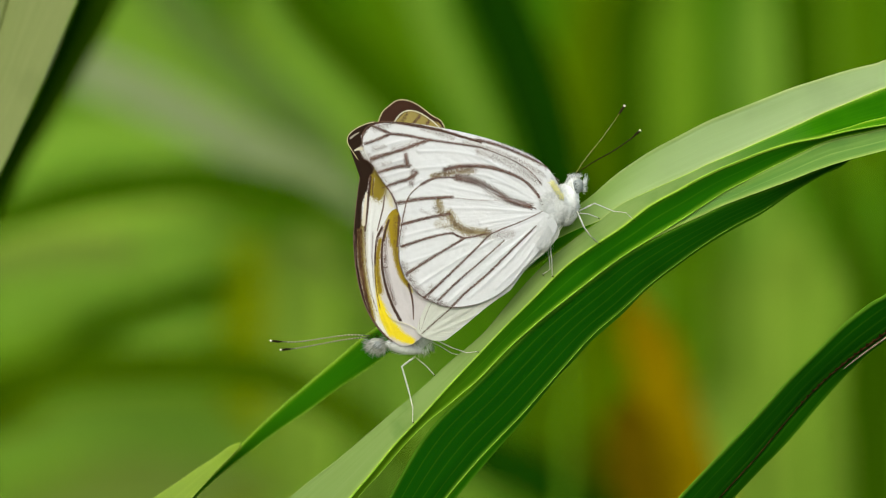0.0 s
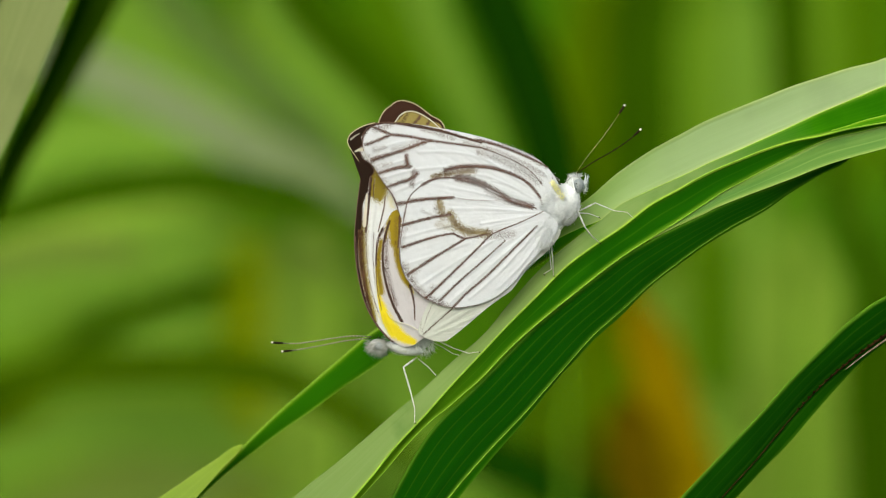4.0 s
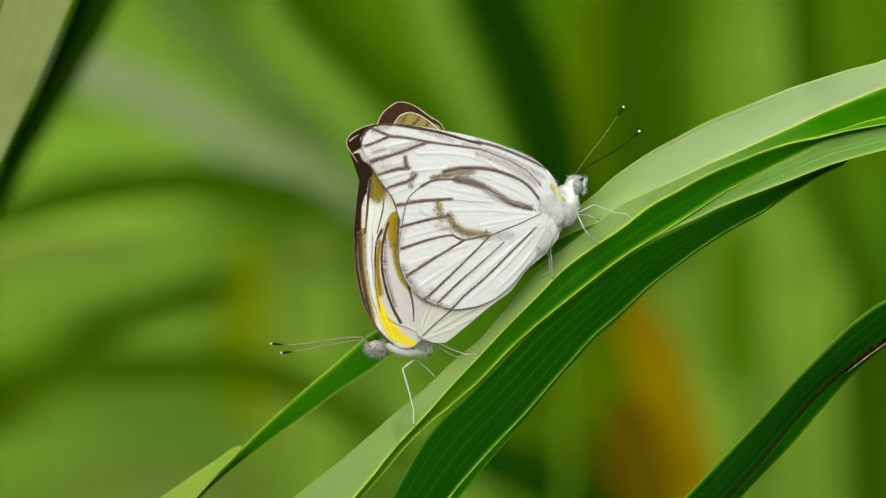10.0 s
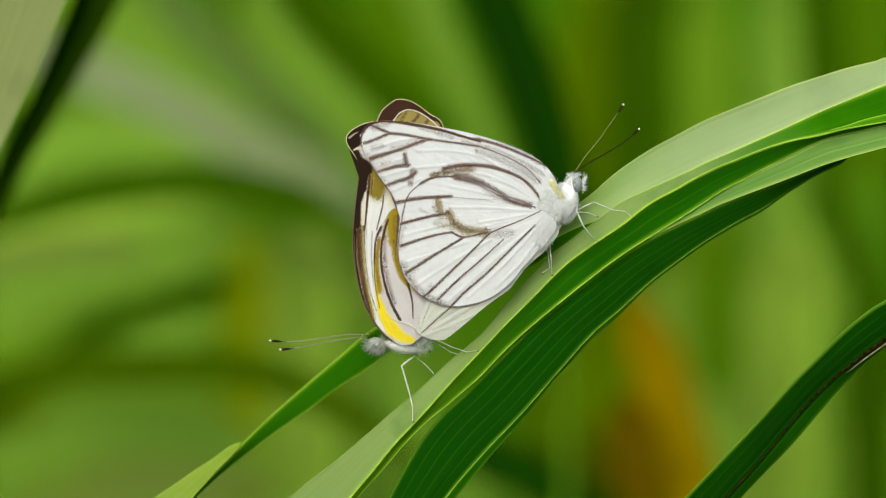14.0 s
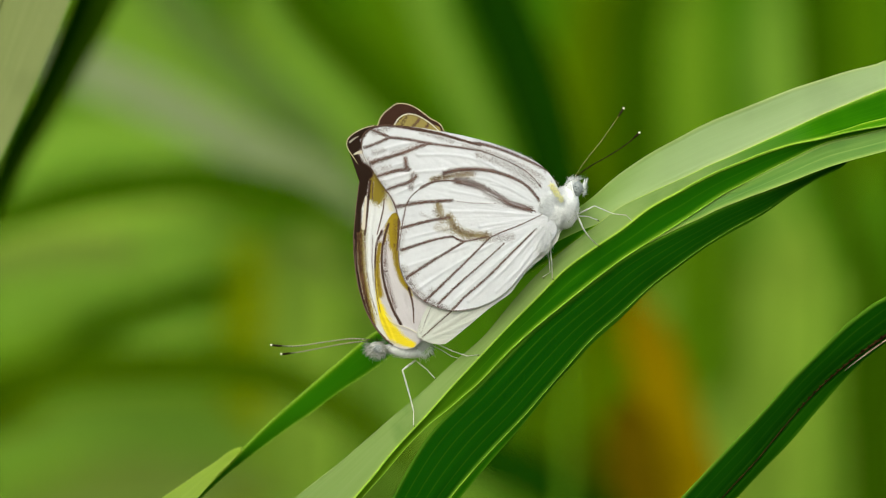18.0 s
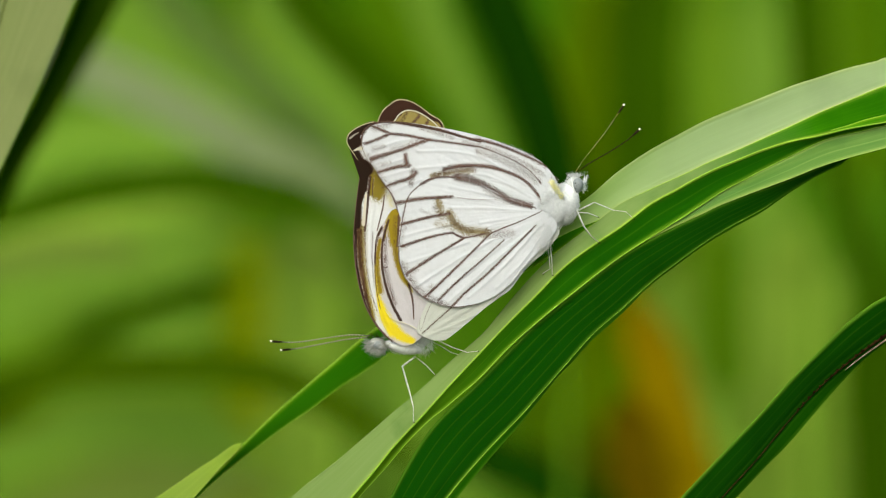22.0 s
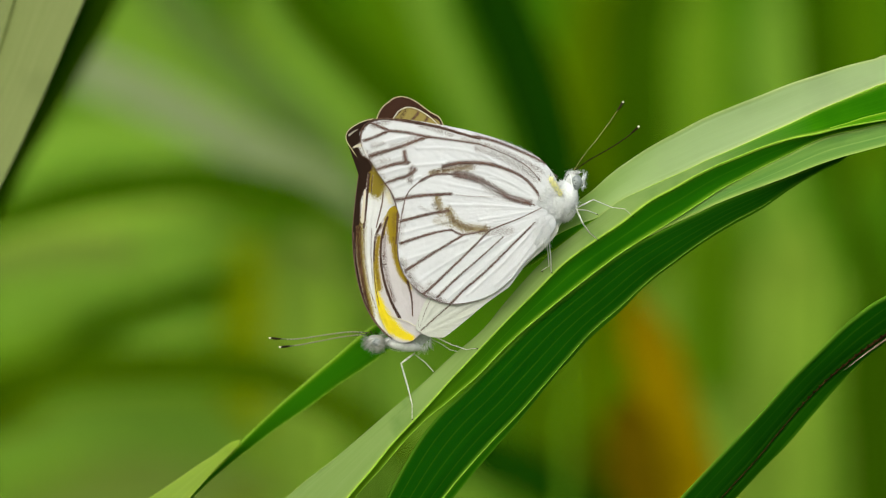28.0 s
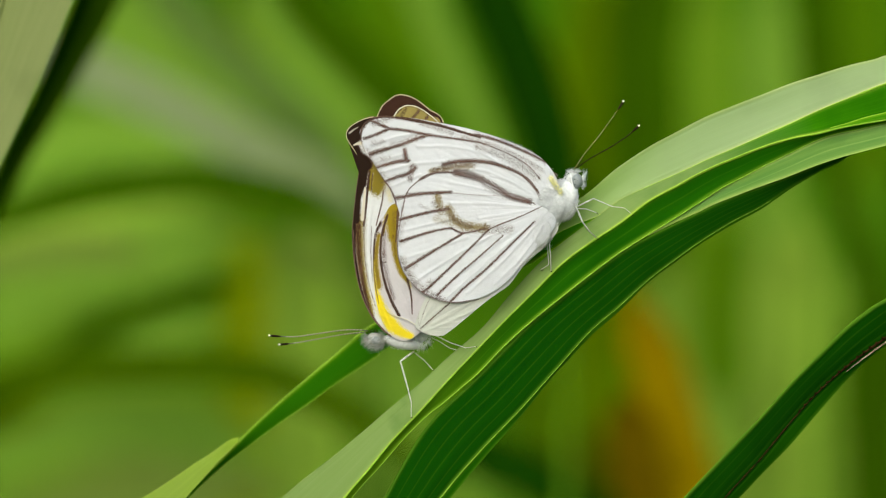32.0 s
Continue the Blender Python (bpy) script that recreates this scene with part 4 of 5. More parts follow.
vs, fs = tube(spline(pl_m, 50) + (0, -0.3, 0), np.full(50, 0.35), 8)
mesh_part("midrib", vs, fs, LEAF_DUSTY, pale, "pale midrib")
shade = thing("shaded_leaf", (-95.0, 185.0, -32.0), "dark shaded green leaf blade", "leaf")
sh_a = [(-95.2, 150, -25.1), (-84.5, 150, -3.8), (-75.8, 150, 15.1), (-70, 150, 27.2), (-64.2, 150, 40.7), (-59.9, 150, 51.4)]
sh_m = [(-95.3, 160, -28.8), (-84.1, 160, -5.8), (-75.9, 160, 12.3), (-69.1, 160, 25.2), (-61.8, 160, 40.2), (-57.9, 160, 52)]
sh_b = [(-95.4, 170, -32.6), (-83.5, 170, -7.8), (-75.8, 170, 9.5), (-67.7, 170, 23.2), (-57.8, 170, 40.7), (-51.5, 170, 52.6)]
# deep green half, then a lighter one: the blade's shade gradient painted in
blade("blade_half", (sh_a, sh_m), FAR_SHADE_DEEP, shade, "blade half with shade in its colour", (0.0, 0.0), 0.0, n=60)
blade("blade_half", (sh_m, sh_b), FAR_MIDDLE, shade, "blade half with shade in its colour", (0.0, 0.3), 0.0, n=60)

# ---- stems that carry the leaves, standing off to the sides ----
def stem(line, r, label, group="leaf stems"):
    c = spline(line, 60)
    ob = thing("plant_stem", c[0], label, "stem", group)
    vs, fs = tube(c, np.linspace(r, r * 0.6, 60), 12)
    mesh_part("stalk", vs, fs, STEM, ob)
    return ob


stem([(150, 30, -800), (142, 24, -400), (130, 16, -34), (116, 10, 8), (107, 6, 12)], 8, "tall green stem beside the arching leaf")
stem([(-120, -30, -800), (-110, -32, -400), (-98, -33, -60), (-92, -30, -32)], 7, "green stem below the corner leaf")
stem([(-160, 190, -800), (-150, 185, -400), (-118, 175, -120), (-95, 185, -32)], 6, "green stem below the shaded leaf")

# ---- the upper butterfly: white wings closed over its back ----
upper = thing("butterfly", (16.5, -0.5, 5.5), "white butterfly with brown wing veins resting on the leaf, wings closed", "butterfly", "mating butterflies")
u_fore = [(16.48, 5.84), (16.32, 8.72), (14.48, 11.52), (11.68, 13.36), (7.68, 14.96), (3.68, 16.08), (-0.32, 16.88), (-4.32, 17.52), (-7.52, 17.76), (-9.92, 17.44), (-11.20, 16.64), (-11.68, 15.52), (-11.28, 14.00), (-10.24, 12.00), (-8.88, 9.76), (-7.52, 7.68), (-6.40, 5.20), (-5.28, 3.12), (-1.92, 1.28), (4.48, 1.68), (10.88, 3.28), (14.72, 4.56)]
u_fore_strokes = []
u_fore_strokes.append(([(14.80, 11.40), (11.75, 12.88), (7.75, 14.46), (4.48, 15.30)], 0.2, 0.26, 0, 0.95))
u_fore_strokes.append(([(5.28, 14.88), (2.48, 15.68), (-0.32, 16.48), (-3.52, 17.12), (-6.72, 17.68), (-9.12, 17.68), (-10.72, 17.04), (-11.44, 16.08)], 0.18, 0.36, 0, 1.15))
u_fore_strokes.append(([(-11.44, 16.08), (-11.52, 14.32), (-10.56, 12.08), (-8.96, 9.68), (-7.12, 7.12), (-6.40, 4.88)], 0.18, 0.16, 0, 1))
u_fore_strokes.append(([(13.92, 8.88), (12.48, 10.64), (10.48, 12.00), (8.08, 13.12), (5.28, 14.16)], 0.12, 0.18, 0, 0.72))
u_fore_strokes.append(([(5.28, 14.16), (2.08, 14.64), (-1.12, 15.04), (-3.12, 15.36)], 0.2, 0.24, 0, 0.9))
u_fore_strokes.append(([(13.28, 9.52), (10.48, 11.28), (7.68, 12.56), (4.88, 13.52)], 0.75, 0.55, 0, 0.44))
u_fore_strokes.append(([(14.08, 10.32), (10.88, 12.24), (6.88, 13.84), (2.88, 14.88)], 0.42, 0.36, 0, 0.4))
u_fore_strokes.append(([(1.28, 15.52), (-1.12, 16.24), (-3.12, 16.72)], 0.5, 0.3, 0, 0.45))
u_fore_strokes.append(([(-1.52, 15.12), (-3.12, 15.36), (-5.12, 15.76), (-7.52, 16.00)], 0.24, 0.26, 0, 0.95))
u_fore_strokes.append(([(-7.52, 16.00), (-8.96, 16.64), (-10.32, 17.20)], 0.26, 0.34, 0, 0.95))
u_fore_strokes.append(([(-7.52, 16.00), (-9.28, 15.20), (-11.04, 14.56)], 0.26, 0.26, 0, 0.95))
u_fore_strokes.append(([(-2.16, 15.12), (-4.16, 14.40), (-6.32, 13.60), (-8.72, 12.88), (-10.40, 12.32)], 0.26, 0.42, 0, 0.92))
u_fore_strokes.append(([(-2.88, 15.12), (-4.96, 14.32), (-7.12, 13.84)], 0.6, 0.5, 0, 0.4))
u_fore_strokes.append(([(-5.36, 13.12), (-5.12, 11.60)], 0.3, 0.42, 0, 0.95))
u_fore_strokes.append(([(-4.80, 11.52), (-6.32, 11.36), (-8.16, 10.88), (-9.28, 10.48)], 0.34, 0.28, 0, 0.95))
u_fore_strokes.append(([(-3.84, 10.48), (-4.80, 9.68), (-6.56, 9.12), (-8.72, 8.32)], 0.36, 0.28, 0, 0.95))
u_fore_strokes.append(([(-4.24, 10.80), (-4.56, 8.88)], 0.42, 0.4, 0, 0.66))
u_fore_strokes.append(([(14.00, 6.16), (13.28, 7.60), (11.52, 9.44), (9.28, 10.56), (6.48, 11.36), (3.84, 11.52), (1.76, 11.36), (0.16, 10.96)], 0.2, 0.4, 0, 1))
u_fore_strokes.append(([(9.28, 10.56), (6.48, 11.36), (4.08, 11.52)], 0.3, 0.3, 0, 0.6))
u_fore_strokes.append(([(3.84, 10.88), (1.76, 10.72), (0.16, 10.40), (-1.60, 10.00)], 0.55, 0.34, 2, 0.85))
u_fore_strokes.append(([(4.32, 11.04), (2.24, 10.96), (0.48, 10.56), (-1.28, 10.08)], 0.6, 0.4, 0, 0.5))
u_fore_strokes.append(([(12.48, 6.00), (9.68, 6.80), (8.08, 7.68), (6.08, 8.80), (3.84, 9.76), (1.76, 10.08)], 0.36, 0.5, 0, 0.8))
u_fore_strokes.append(([(-7.52, 6.00), (-5.44, 6.40)], 0.5, 0.3, 0, 0.95))
u_fore_strokes.append(([(15.36, 9.28), (16.32, 8.00)], 0.3, 0.35, 1, 0.5))
u_fore_strokes.append(([(-10.56, 12.88), (-9.60, 11.12), (-7.52, 8.08)], 0.6, 0.5, 0, 0.36))
u_fore_strokes.append(([(-9.60, 16.96), (-7.52, 17.36)], 0.7, 0.4, 0, 0.5))
u_fore_strokes.append(([(-9.76, 13.84), (-8.32, 14.16)], 0.5, 0.4, 0, 0.42))
u_fore_strokes.append(([(-8.96, 11.60), (-7.52, 11.92)], 0.5, 0.4, 0, 0.36))
u_fore_folds = [[(-9.92, 13.76), (-6.72, 14.80), (-3.52, 15.44)], [(-9.60, 12.72), (-6.72, 13.52), (-4.96, 13.84)], [(-9.28, 11.28), (-6.72, 12.08), (-5.44, 12.48)], [(-8.64, 9.84), (-5.92, 10.64), (-3.52, 11.12), (0.48, 11.44)], [(-7.52, 7.68), (-5.12, 8.72), (-3.12, 9.52)], [(14.08, 10.80), (9.28, 13.12), (5.28, 14.64), (1.28, 15.60)], [(14.48, 10.32), (11.68, 11.92), (7.68, 13.60), (3.68, 14.80)], [(11.68, 8.88), (6.08, 12.40), (1.28, 13.52), (-3.52, 13.52)], [(9.28, 8.88), (5.28, 10.32), (1.28, 10.16)], [(12.48, 7.12), (9.28, 8.88), (6.88, 9.52)]]
wing("forewing", upper, u_fore, (-2.0, 0, 0.0), u_fore_strokes, WING, "white forewing with brown veins and tip", u_fore_folds, (1.28, 9.68), root=(17.2, 5.2))
u_hind = [(14.72, 4.88), (12.08, 6.00), (8.88, 7.04), (6.72, 8.00), (4.48, 9.28), (1.28, 10.00), (-1.52, 9.84), (-3.52, 8.96), (-4.96, 7.28), (-5.68, 5.04), (-6.08, 2.48), (-6.32, 0.08), (-6.08, -2.48), (-4.96, -4.88), (-2.56, -7.20), (1.28, -8.48), (4.64, -8.00), (7.44, -6.85), (9.84, -4.85), (11.20, -3.10), (13.00, -1.10), (15.28, 1.28), (16.08, 3.28)]
u_hind_strokes = []
u_hind_strokes.append(([(13.12, 5.68), (11.28, 6.08), (9.28, 6.72), (7.68, 7.84), (5.92, 8.72), (3.84, 9.52), (1.68, 9.92), (-1.12, 9.84), (-3.12, 8.88)], 0.22, 0.26, 0, 1))
u_hind_strokes.append(([(12.48, 5.68), (9.68, 6.40), (8.08, 7.36)], 0.3, 0.5, 0, 0.85))
u_hind_strokes.append(([(8.48, 7.12), (6.56, 8.24), (4.88, 9.04), (1.76, 9.76)], 0.48, 0.46, 0, 0.85))
u_hind_strokes.append(([(6.08, 8.08), (7.68, 7.12), (9.28, 6.32)], 0.5, 0.4, 0, 0.42))
u_hind_strokes.append(([(-3.12, 8.88), (-4.80, 7.28), (-5.52, 4.88), (-6.00, 2.08), (-6.24, -0.32), (-6.00, -2.64), (-4.88, -4.96), (-2.48, -7.20), (1.28, -8.48), (5.28, -8.00)], 0.1, 0.13, 0, 0.9))
u_hind_strokes.append(([(9.28, 6.72), (5.28, 6.72), (3.68, 6.80), (0.88, 7.12)], 0.04, 0.12, 0, 0.5))
u_hind_strokes.append(([(1.28, 7.12), (-1.52, 6.96), (-3.92, 6.72), (-5.60, 6.40)], 0.24, 0.32, 0, 1))
u_hind_strokes.append(([(0.88, 4.72), (-1.12, 4.40), (-3.52, 3.84), (-5.84, 3.20)], 0.26, 0.26, 0, 1))
u_hind_strokes.append(([(-0.72, 6.64), (-0.48, 5.52), (-0.16, 4.56)], 0.45, 0.55, 2, 0.9))
u_hind_strokes.append(([(-1.28, 5.52), (0.16, 4.72)], 0.5, 0.4, 0, 0.4))
u_hind_strokes.append(([(0.88, 4.64), (1.68, 3.28), (2.88, 2.48), (4.48, 2.16), (6.24, 2.00)], 0.6, 0.55, 2, 1))
u_hind_strokes.append(([(1.28, 3.92), (2.24, 2.96), (4.08, 2.32)], 0.4, 0.4, 0, 0.5))
u_hind_strokes.append(([(-0.64, 3.28), (1.28, 2.80)], 0.6, 0.5, 2, 0.45))
u_hind_strokes.append(([(-3.12, 5.28), (-1.92, 4.88)], 0.4, 0.4, 0, 0.25))
u_hind_strokes.append(([(6.24, 2.00), (4.08, 1.52), (2.88, 1.36), (1.68, 1.84), (1.12, 2.00), (-1.12, 1.60), (-3.52, 0.88), (-5.84, 0.08)], 0.14, 0.26, 0, 1))
u_hind_strokes.append(([(3.04, 1.36), (1.28, 0.24), (-1.12, -1.20), (-3.12, -2.48), (-4.96, -3.68)], 0.18, 0.3, 0, 1))
u_hind_strokes.append(([(14.08, 5.20), (10.88, 3.68), (6.88, 2.00), (5.28, 0.48), (3.36, -1.44), (0.48, -4.24), (-1.52, -6.16), (-2.72, -7.20)], 0.07, 0.24, 0, 1))
u_hind_strokes.append(([(8.64, 1.04), (5.28, -2.00), (2.08, -4.80), (-0.64, -7.52)], 0.12, 0.2, 0, 0.95))
u_hind_strokes.append(([(13.12, 3.12), (10.24, 0.24), (6.08, -3.92), (3.28, -6.32), (1.28, -8.40)], 0.13, 0.2, 0, 1))
u_hind_strokes.append(([(6.24, 2.00), (8.00, 1.84), (9.68, 2.00)], 0.8, 0.6, 0, 0.42))
u_hind_strokes.append(([(8.96, 1.68), (9.68, 1.36)], 0.4, 0.3, 0, 0.3))
u_hind_strokes.append(([(-5.76, -2.72), (-4.32, -5.12), (-2.16, -7.12), (0.48, -8.24)], 0.8, 0.5, 0, 0.55))
u_hind_strokes.append(([(-3.76, -3.12), (-4.96, -4.08)], 0.5, 0.6, 0, 0.36))
u_hind_strokes.append(([(-1.52, -5.68), (-2.40, -6.64)], 0.6, 0.6, 0, 0.36))
u_hind_strokes.append(([(-5.76, 6.40), (-5.76, 3.04), (-6.00, -0.32)], 0.5, 0.5, 0, 0.36))
u_hind_strokes.append(([(-4.48, 3.68), (-5.44, 2.48)], 0.4, 0.4, 0, 0.3))
u_hind_strokes.append(([(-4.32, 0.64), (-5.44, 0.08)], 0.4, 0.5, 0, 0.36))
u_hind_folds = [[(13.68, 5.20), (6.88, 7.28), (1.28, 8.48)], [(13.92, 5.04), (6.08, 5.52), (1.28, 5.52)], [(14.08, 4.96), (5.28, 3.44)], [(1.28, 3.28), (-2.72, 2.32), (-5.76, 1.52)], [(3.68, 0.72), (-1.92, -1.20), (-5.92, -2.48)],
                [(6.88, 1.04), (0.48, -2.72), (-3.92, -5.68)], [(9.28, 1.28), (3.68, -3.52), (-1.52, -7.52)], [(12.08, 2.32), (6.88, -2.32), (0.48, -8.08)], [(13.68, 3.12), (9.28, -1.92), (3.68, -7.12)], [(14.24, 2.48), (11.68, -1.52), (7.68, -5.68)]]
wing("hindwing", upper, u_hind, (-2.5, 0, 0.0), u_hind_strokes, WING, "white hindwing with brown veins", u_hind_folds, (3.68, 1.68), root=(15.6, 4.9))
u_far = [(14.48, 4.08), (16.48, 2.32), (14.48, -0.56), (12.32, -2.32), (11.00, -4.00), (10.50, -4.70), (9.50, -6.00), (7.90, -7.15), (5.84, -8.70), (3.50, -10.70), (0.90, -12.80), (0.00, -13.20), (-1.60, -13.10), (-3.00, -12.50), (-3.60, -11.90), (-3.30, -10.40), (-2.08, -7.76), (0.48, -4.72), (6.08, -2.32)]
wing("far_hindwing", upper, u_far, (-2.0, -0.01, 0), [([(5.28, -4.72), (1.28, -8.48), (-1.52, -10.96), (-2.88, -12.24)], 0.13, 0.10, 0, 0.9), ([(-0.72, -6.32), (-2.16, -9.12), (-3.04, -11.76)], 0.08, 0.06, 0, 0.5), ([(-2.56, -7.12), (-3.12, -9.52), (-3.28, -11.76)], 0.08, 0.06, 0, 0.5)], WING_THIN, "thin greenish white far hindwing", [[(9.28, -4.72), (3.68, -8.72), (-1.12, -11.52)], [(7.68, -5.52), (1.28, -10.00)], [(3.68, -7.12), (-0.32, -9.52), (-2.88, -12.24)], [(-0.32, -7.52), (-1.92, -9.92), (-3.04, -12.24)], [(6.08, -8.88), (1.28, -11.12), (-2.72, -12.72)]], (5.28, -6.32), 260, 60, camber=0.1, root=(-3.6, -12.2))
u_far_fore = [(16.48, 6.48), (14.48, 11.60), (11.68, 13.20), (7.68, 14.64), (1.28, 16.08), (-5.12, 17.04), (-8.32, 17.20), (-9.92, 16.08), (-7.52, 11.28), (-3.52, 6.48), (6.08, 4.08)]
wing("far_forewing", upper, u_far_fore, (2.4, 0, 0), [([(14.48, 11.28), (7.68, 14.56), (1.28, 16.00), (-5.12, 16.96), (-8.32, 17.12)], 0.4, 0.5, 0, 1.0)], WING, "white far forewing", (), (2.88, 10.48), 220, 40)
vs, fs = oval((17.1, -1.3, 6.3), (1.8, 1.0, 2.9), tilt=-28)
mesh_part("thorax", vs, fs, FUR, upper, "white furry thorax")
hairs("fur", (17.3, -1.3, 6.2), (1.9, 0.95, 2.75), 0.55, 5600, FUR, upper, 5, (-1.2, -0.1, -0.5), "short white fur")
for k, (px, pz) in enumerate(((15.3, 9.2), (15.7, 8.6), (16.1, 8.0), (16.6, 7.4))):
    hairs("yellow_fur", (px, -2.75, pz), (0.22, 0.12, 0.32), 0.5, 110, FUR_YELLOW, upper, 15 + 10 * k, (0.6, -0.3, -0.8), "pale yellow shoulder fur")
hairs("shoulder_fur", (15.7, -2.3, 5.8), (1.7, 0.12, 2.2), 1.0, 1300, FUR, upper, 16, (-1.3, -0.12, -0.2), "white fur over the wing bases")
hairs("base_fur", (14.3, -2.55, 1.9), (1.0, 0.1, 1.9), 1.1, 620, FUR, upper, 41, (-0.7, -0.12, -1.1), "white fur over the hindwing's base")
vs, fs = tube(spline([(16.1, -0.5, 4.5), (13.3, 0.0, 0.9), (9.3, 0.6, -3.0), (4.5, 1.0, -7.1), (0.5, 1.4, -10.3)], 30), 1.75 * np.sin(np.linspace(0.9, 2.9, 30)) ** 0.6, 16)
mesh_part("abdomen", vs, fs, FUR, upper, "white abdomen")
vs, fs = oval((18.5, -1.0, 8.8), (1.1, 0.9, 1.3))
u_head = mesh_part("head", vs, fs, FUR_HEAD, upper, "pale grey furry head")
vs, fs = oval((19.0, -1.7, 8.8), (0.78, 0.6, 1.08), tilt=-10)
u_eye = mesh_part("eye", vs, fs, EYE_MAT, u_head, "grey compound eye")
for dx, dz in ((-0.3, 0.3), (-0.12, -0.1), (0.1, 0.1), (-0.25, -0.45)):
    vs, fs = oval(np.array((19.0 + dx, -2.24, 8.8 + dz)), (0.09, 0.08, 0.11), 6, 8)
    mesh_part("spot", vs, fs, FEELER, u_eye, "dark eye spot")
vs, fs = tube(spline([(18.1, -2.0, 9.9), (18.25, -2.3, 9.1), (18.4, -2.3, 8.3), (18.7, -2.2, 7.7)], 18), np.full(18, 0.09), 6)
mesh_part("eye_rim", vs, fs, FUR, u_head, "white rim before the eye")
hairs("fur", (18.4, -0.8, 8.9), (1.1, 1.0, 1.35), 0.34, 900, FUR_HEAD, u_head, 6, (0.0, 0.3, 0.3), "pale head fur")
hairs("crest", (18.6, -1.0, 10.1), (0.8, 0.5, 0.2), 0.62, 150, FUR_HEAD, u_head, 31, (0.1, 0.0, 1.0), "pale bristly crest")
hairs("palp", (19.8, -1.4, 8.6), (0.15, 0.3, 0.8), 0.7, 120, FUR, u_head, 21, (0.8, 0.0, 0.7), "bristly white palp")
hairs("palp_tip", (20.1, -1.4, 9.5), (0.12, 0.2, 0.3), 1.0, 30, FUR, u_head, 22, (0.25, 0.0, 1.6), "long white bristles")
antenna(upper, [(18.8, -1.6, 10.6), (20.8, -1.8, 12.0), (23.6, -2.0, 13.6), (26.0, -2.2, 15.2), (27.7, -2.4, 16.7)], 0.08, False)
antenna(upper, [(18.7, 0.0, 10.6), (20.1, 1.5, 12.7), (22.2, 3.5, 15.3), (24.3, 5.5, 18.2), (25.8, 7.0, 20.4)], 0.02, True, VEIN_GOLD)
leg(upper, [(16.9, -1.0, 3.4), (15.1, -2.0, 0.6), (15.4, -1.5, -1.7), (15.5, -0.2, -3.9)])
leg(upper, [(16.1, -0.6, 2.6), (14.9, -1.0, 0.1), (15.2, -0.2, -3.0), (14.1, 0.2, -3.7)], 0.11)
leg(upper, [(18.7, -1.5, 5.7), (19.9, -2.4, 3.0), (20.9, -1.8, 1.7), (22.0, -0.1, 0.8)])
leg(upper, [(19.0, -1.2, 5.2), (21.4, -1.4, 6.4), (24.1, -0.6, 5.3), (25.9, -0.1, 5.1), (26.9, 0.1, 4.2)], 0.13)
leg(upper, [(18.9, -1.0, 5.0), (20.5, -0.8, 4.9), (21.9, 0.0, 4.4)], 0.10)

fringe_line = spline([(16.1, -1.7, 9.5), (14.4, -1.9, 11.3), (11.6, -2.0, 13.2), (7.7, -2.0, 14.8), (3.7, -2.0, 15.9)], 40)
for name, mat, lot, text in (("fringe", VEIN, 11, "brown hairs along the wing's front edge"), ("fringe", FUR_HEAD, 12, "pale hairs along the wing's front edge")):
    fringe_rng = np.random.default_rng(lot)
    vs, fs = [], []
    for k in range(130):
        p = fringe_line[int(fringe_rng.uniform(0, 39) * fringe_rng.uniform(0.4, 1))] + fringe_rng.normal(size=3) * (0.3, 0.12, 0.12) - (0, 0, 0.08)
        w = np.array([-1.0, 0, 0.35]) + 0.4 * fringe_rng.normal(size=3)
        v, q = tube(np.array([p, p + 0.25 * w, p + 0.5 * w]), [0.024, 0.02, 0.006], 3)
        fs += [tuple(c + len(vs) for c in face) for face in q]
        vs += [tuple(c) for c in v]
    mesh_part(name, vs, fs, mat, upper, text)

# ---- the lower butterfly, turned away below it ----
lower = thing("butterfly", (-4.5, 3.0, -14.0), "butterfly with yellow wing bases and dark borders hanging below its mate", "butterfly", "mating butterflies")
l_fore = [(-3.36, -12.88), (-5.76, -13.68), (-7.68, -12.88), (-9.60, -10.72), (-11.12, -7.76), (-12.16, -3.92), (-12.64, 0.88), (-12.32, 5.68), (-11.76, 10.32), (-11.76, 12.24), (-12.64, 13.20), (-13.60, 14.88), (-13.20, 16.16), (-11.52, 17.20), (-9.60, 17.68), (-6.72, 16.48), (-5.52, 11.28), (-5.44, 3.28), (-4.48, -4.72)]
l_fore_strokes = []
l_fore_strokes.append(([(-7.04, -13.52), (-8.48, -12.24), (-9.76, -10.64), (-10.96, -8.32), (-11.76, -5.68), (-12.24, -3.12)], 0.16, 0.42, 0, 1.5))
l_fore_strokes.append(([(-12.24, -3.52), (-12.40, -0.72), (-12.48, 1.68)], 0.34, 0.36, 0, 1.25))
l_fore_strokes.append(([(-11.68, -4.72), (-12.00, -2.32), (-12.08, 0.08), (-12.00, 2.32)], 0.45, 0.5, 0, 0.7))
l_fore_strokes.append(([(-10.40, -8.56), (-11.20, -5.52), (-11.44, -2.32), (-11.44, 0.88)], 0.2, 0.5, 2, 0.6))
l_fore_strokes.append(([(-12.48, 0.72), (-12.56, 3.28), (-12.40, 6.08), (-12.08, 8.08)], 0.34, 0.6, 0, 2.2))
l_fore_strokes.append(([(-12.24, 7.68), (-11.76, 9.28), (-11.36, 11.28)], 0.5, 0.9, 0, 3.0))
l_fore_strokes.append(([(-11.68, 9.52), (-10.88, 10.64), (-10.56, 11.28)], 0.7, 0.5, 0, 3.0))
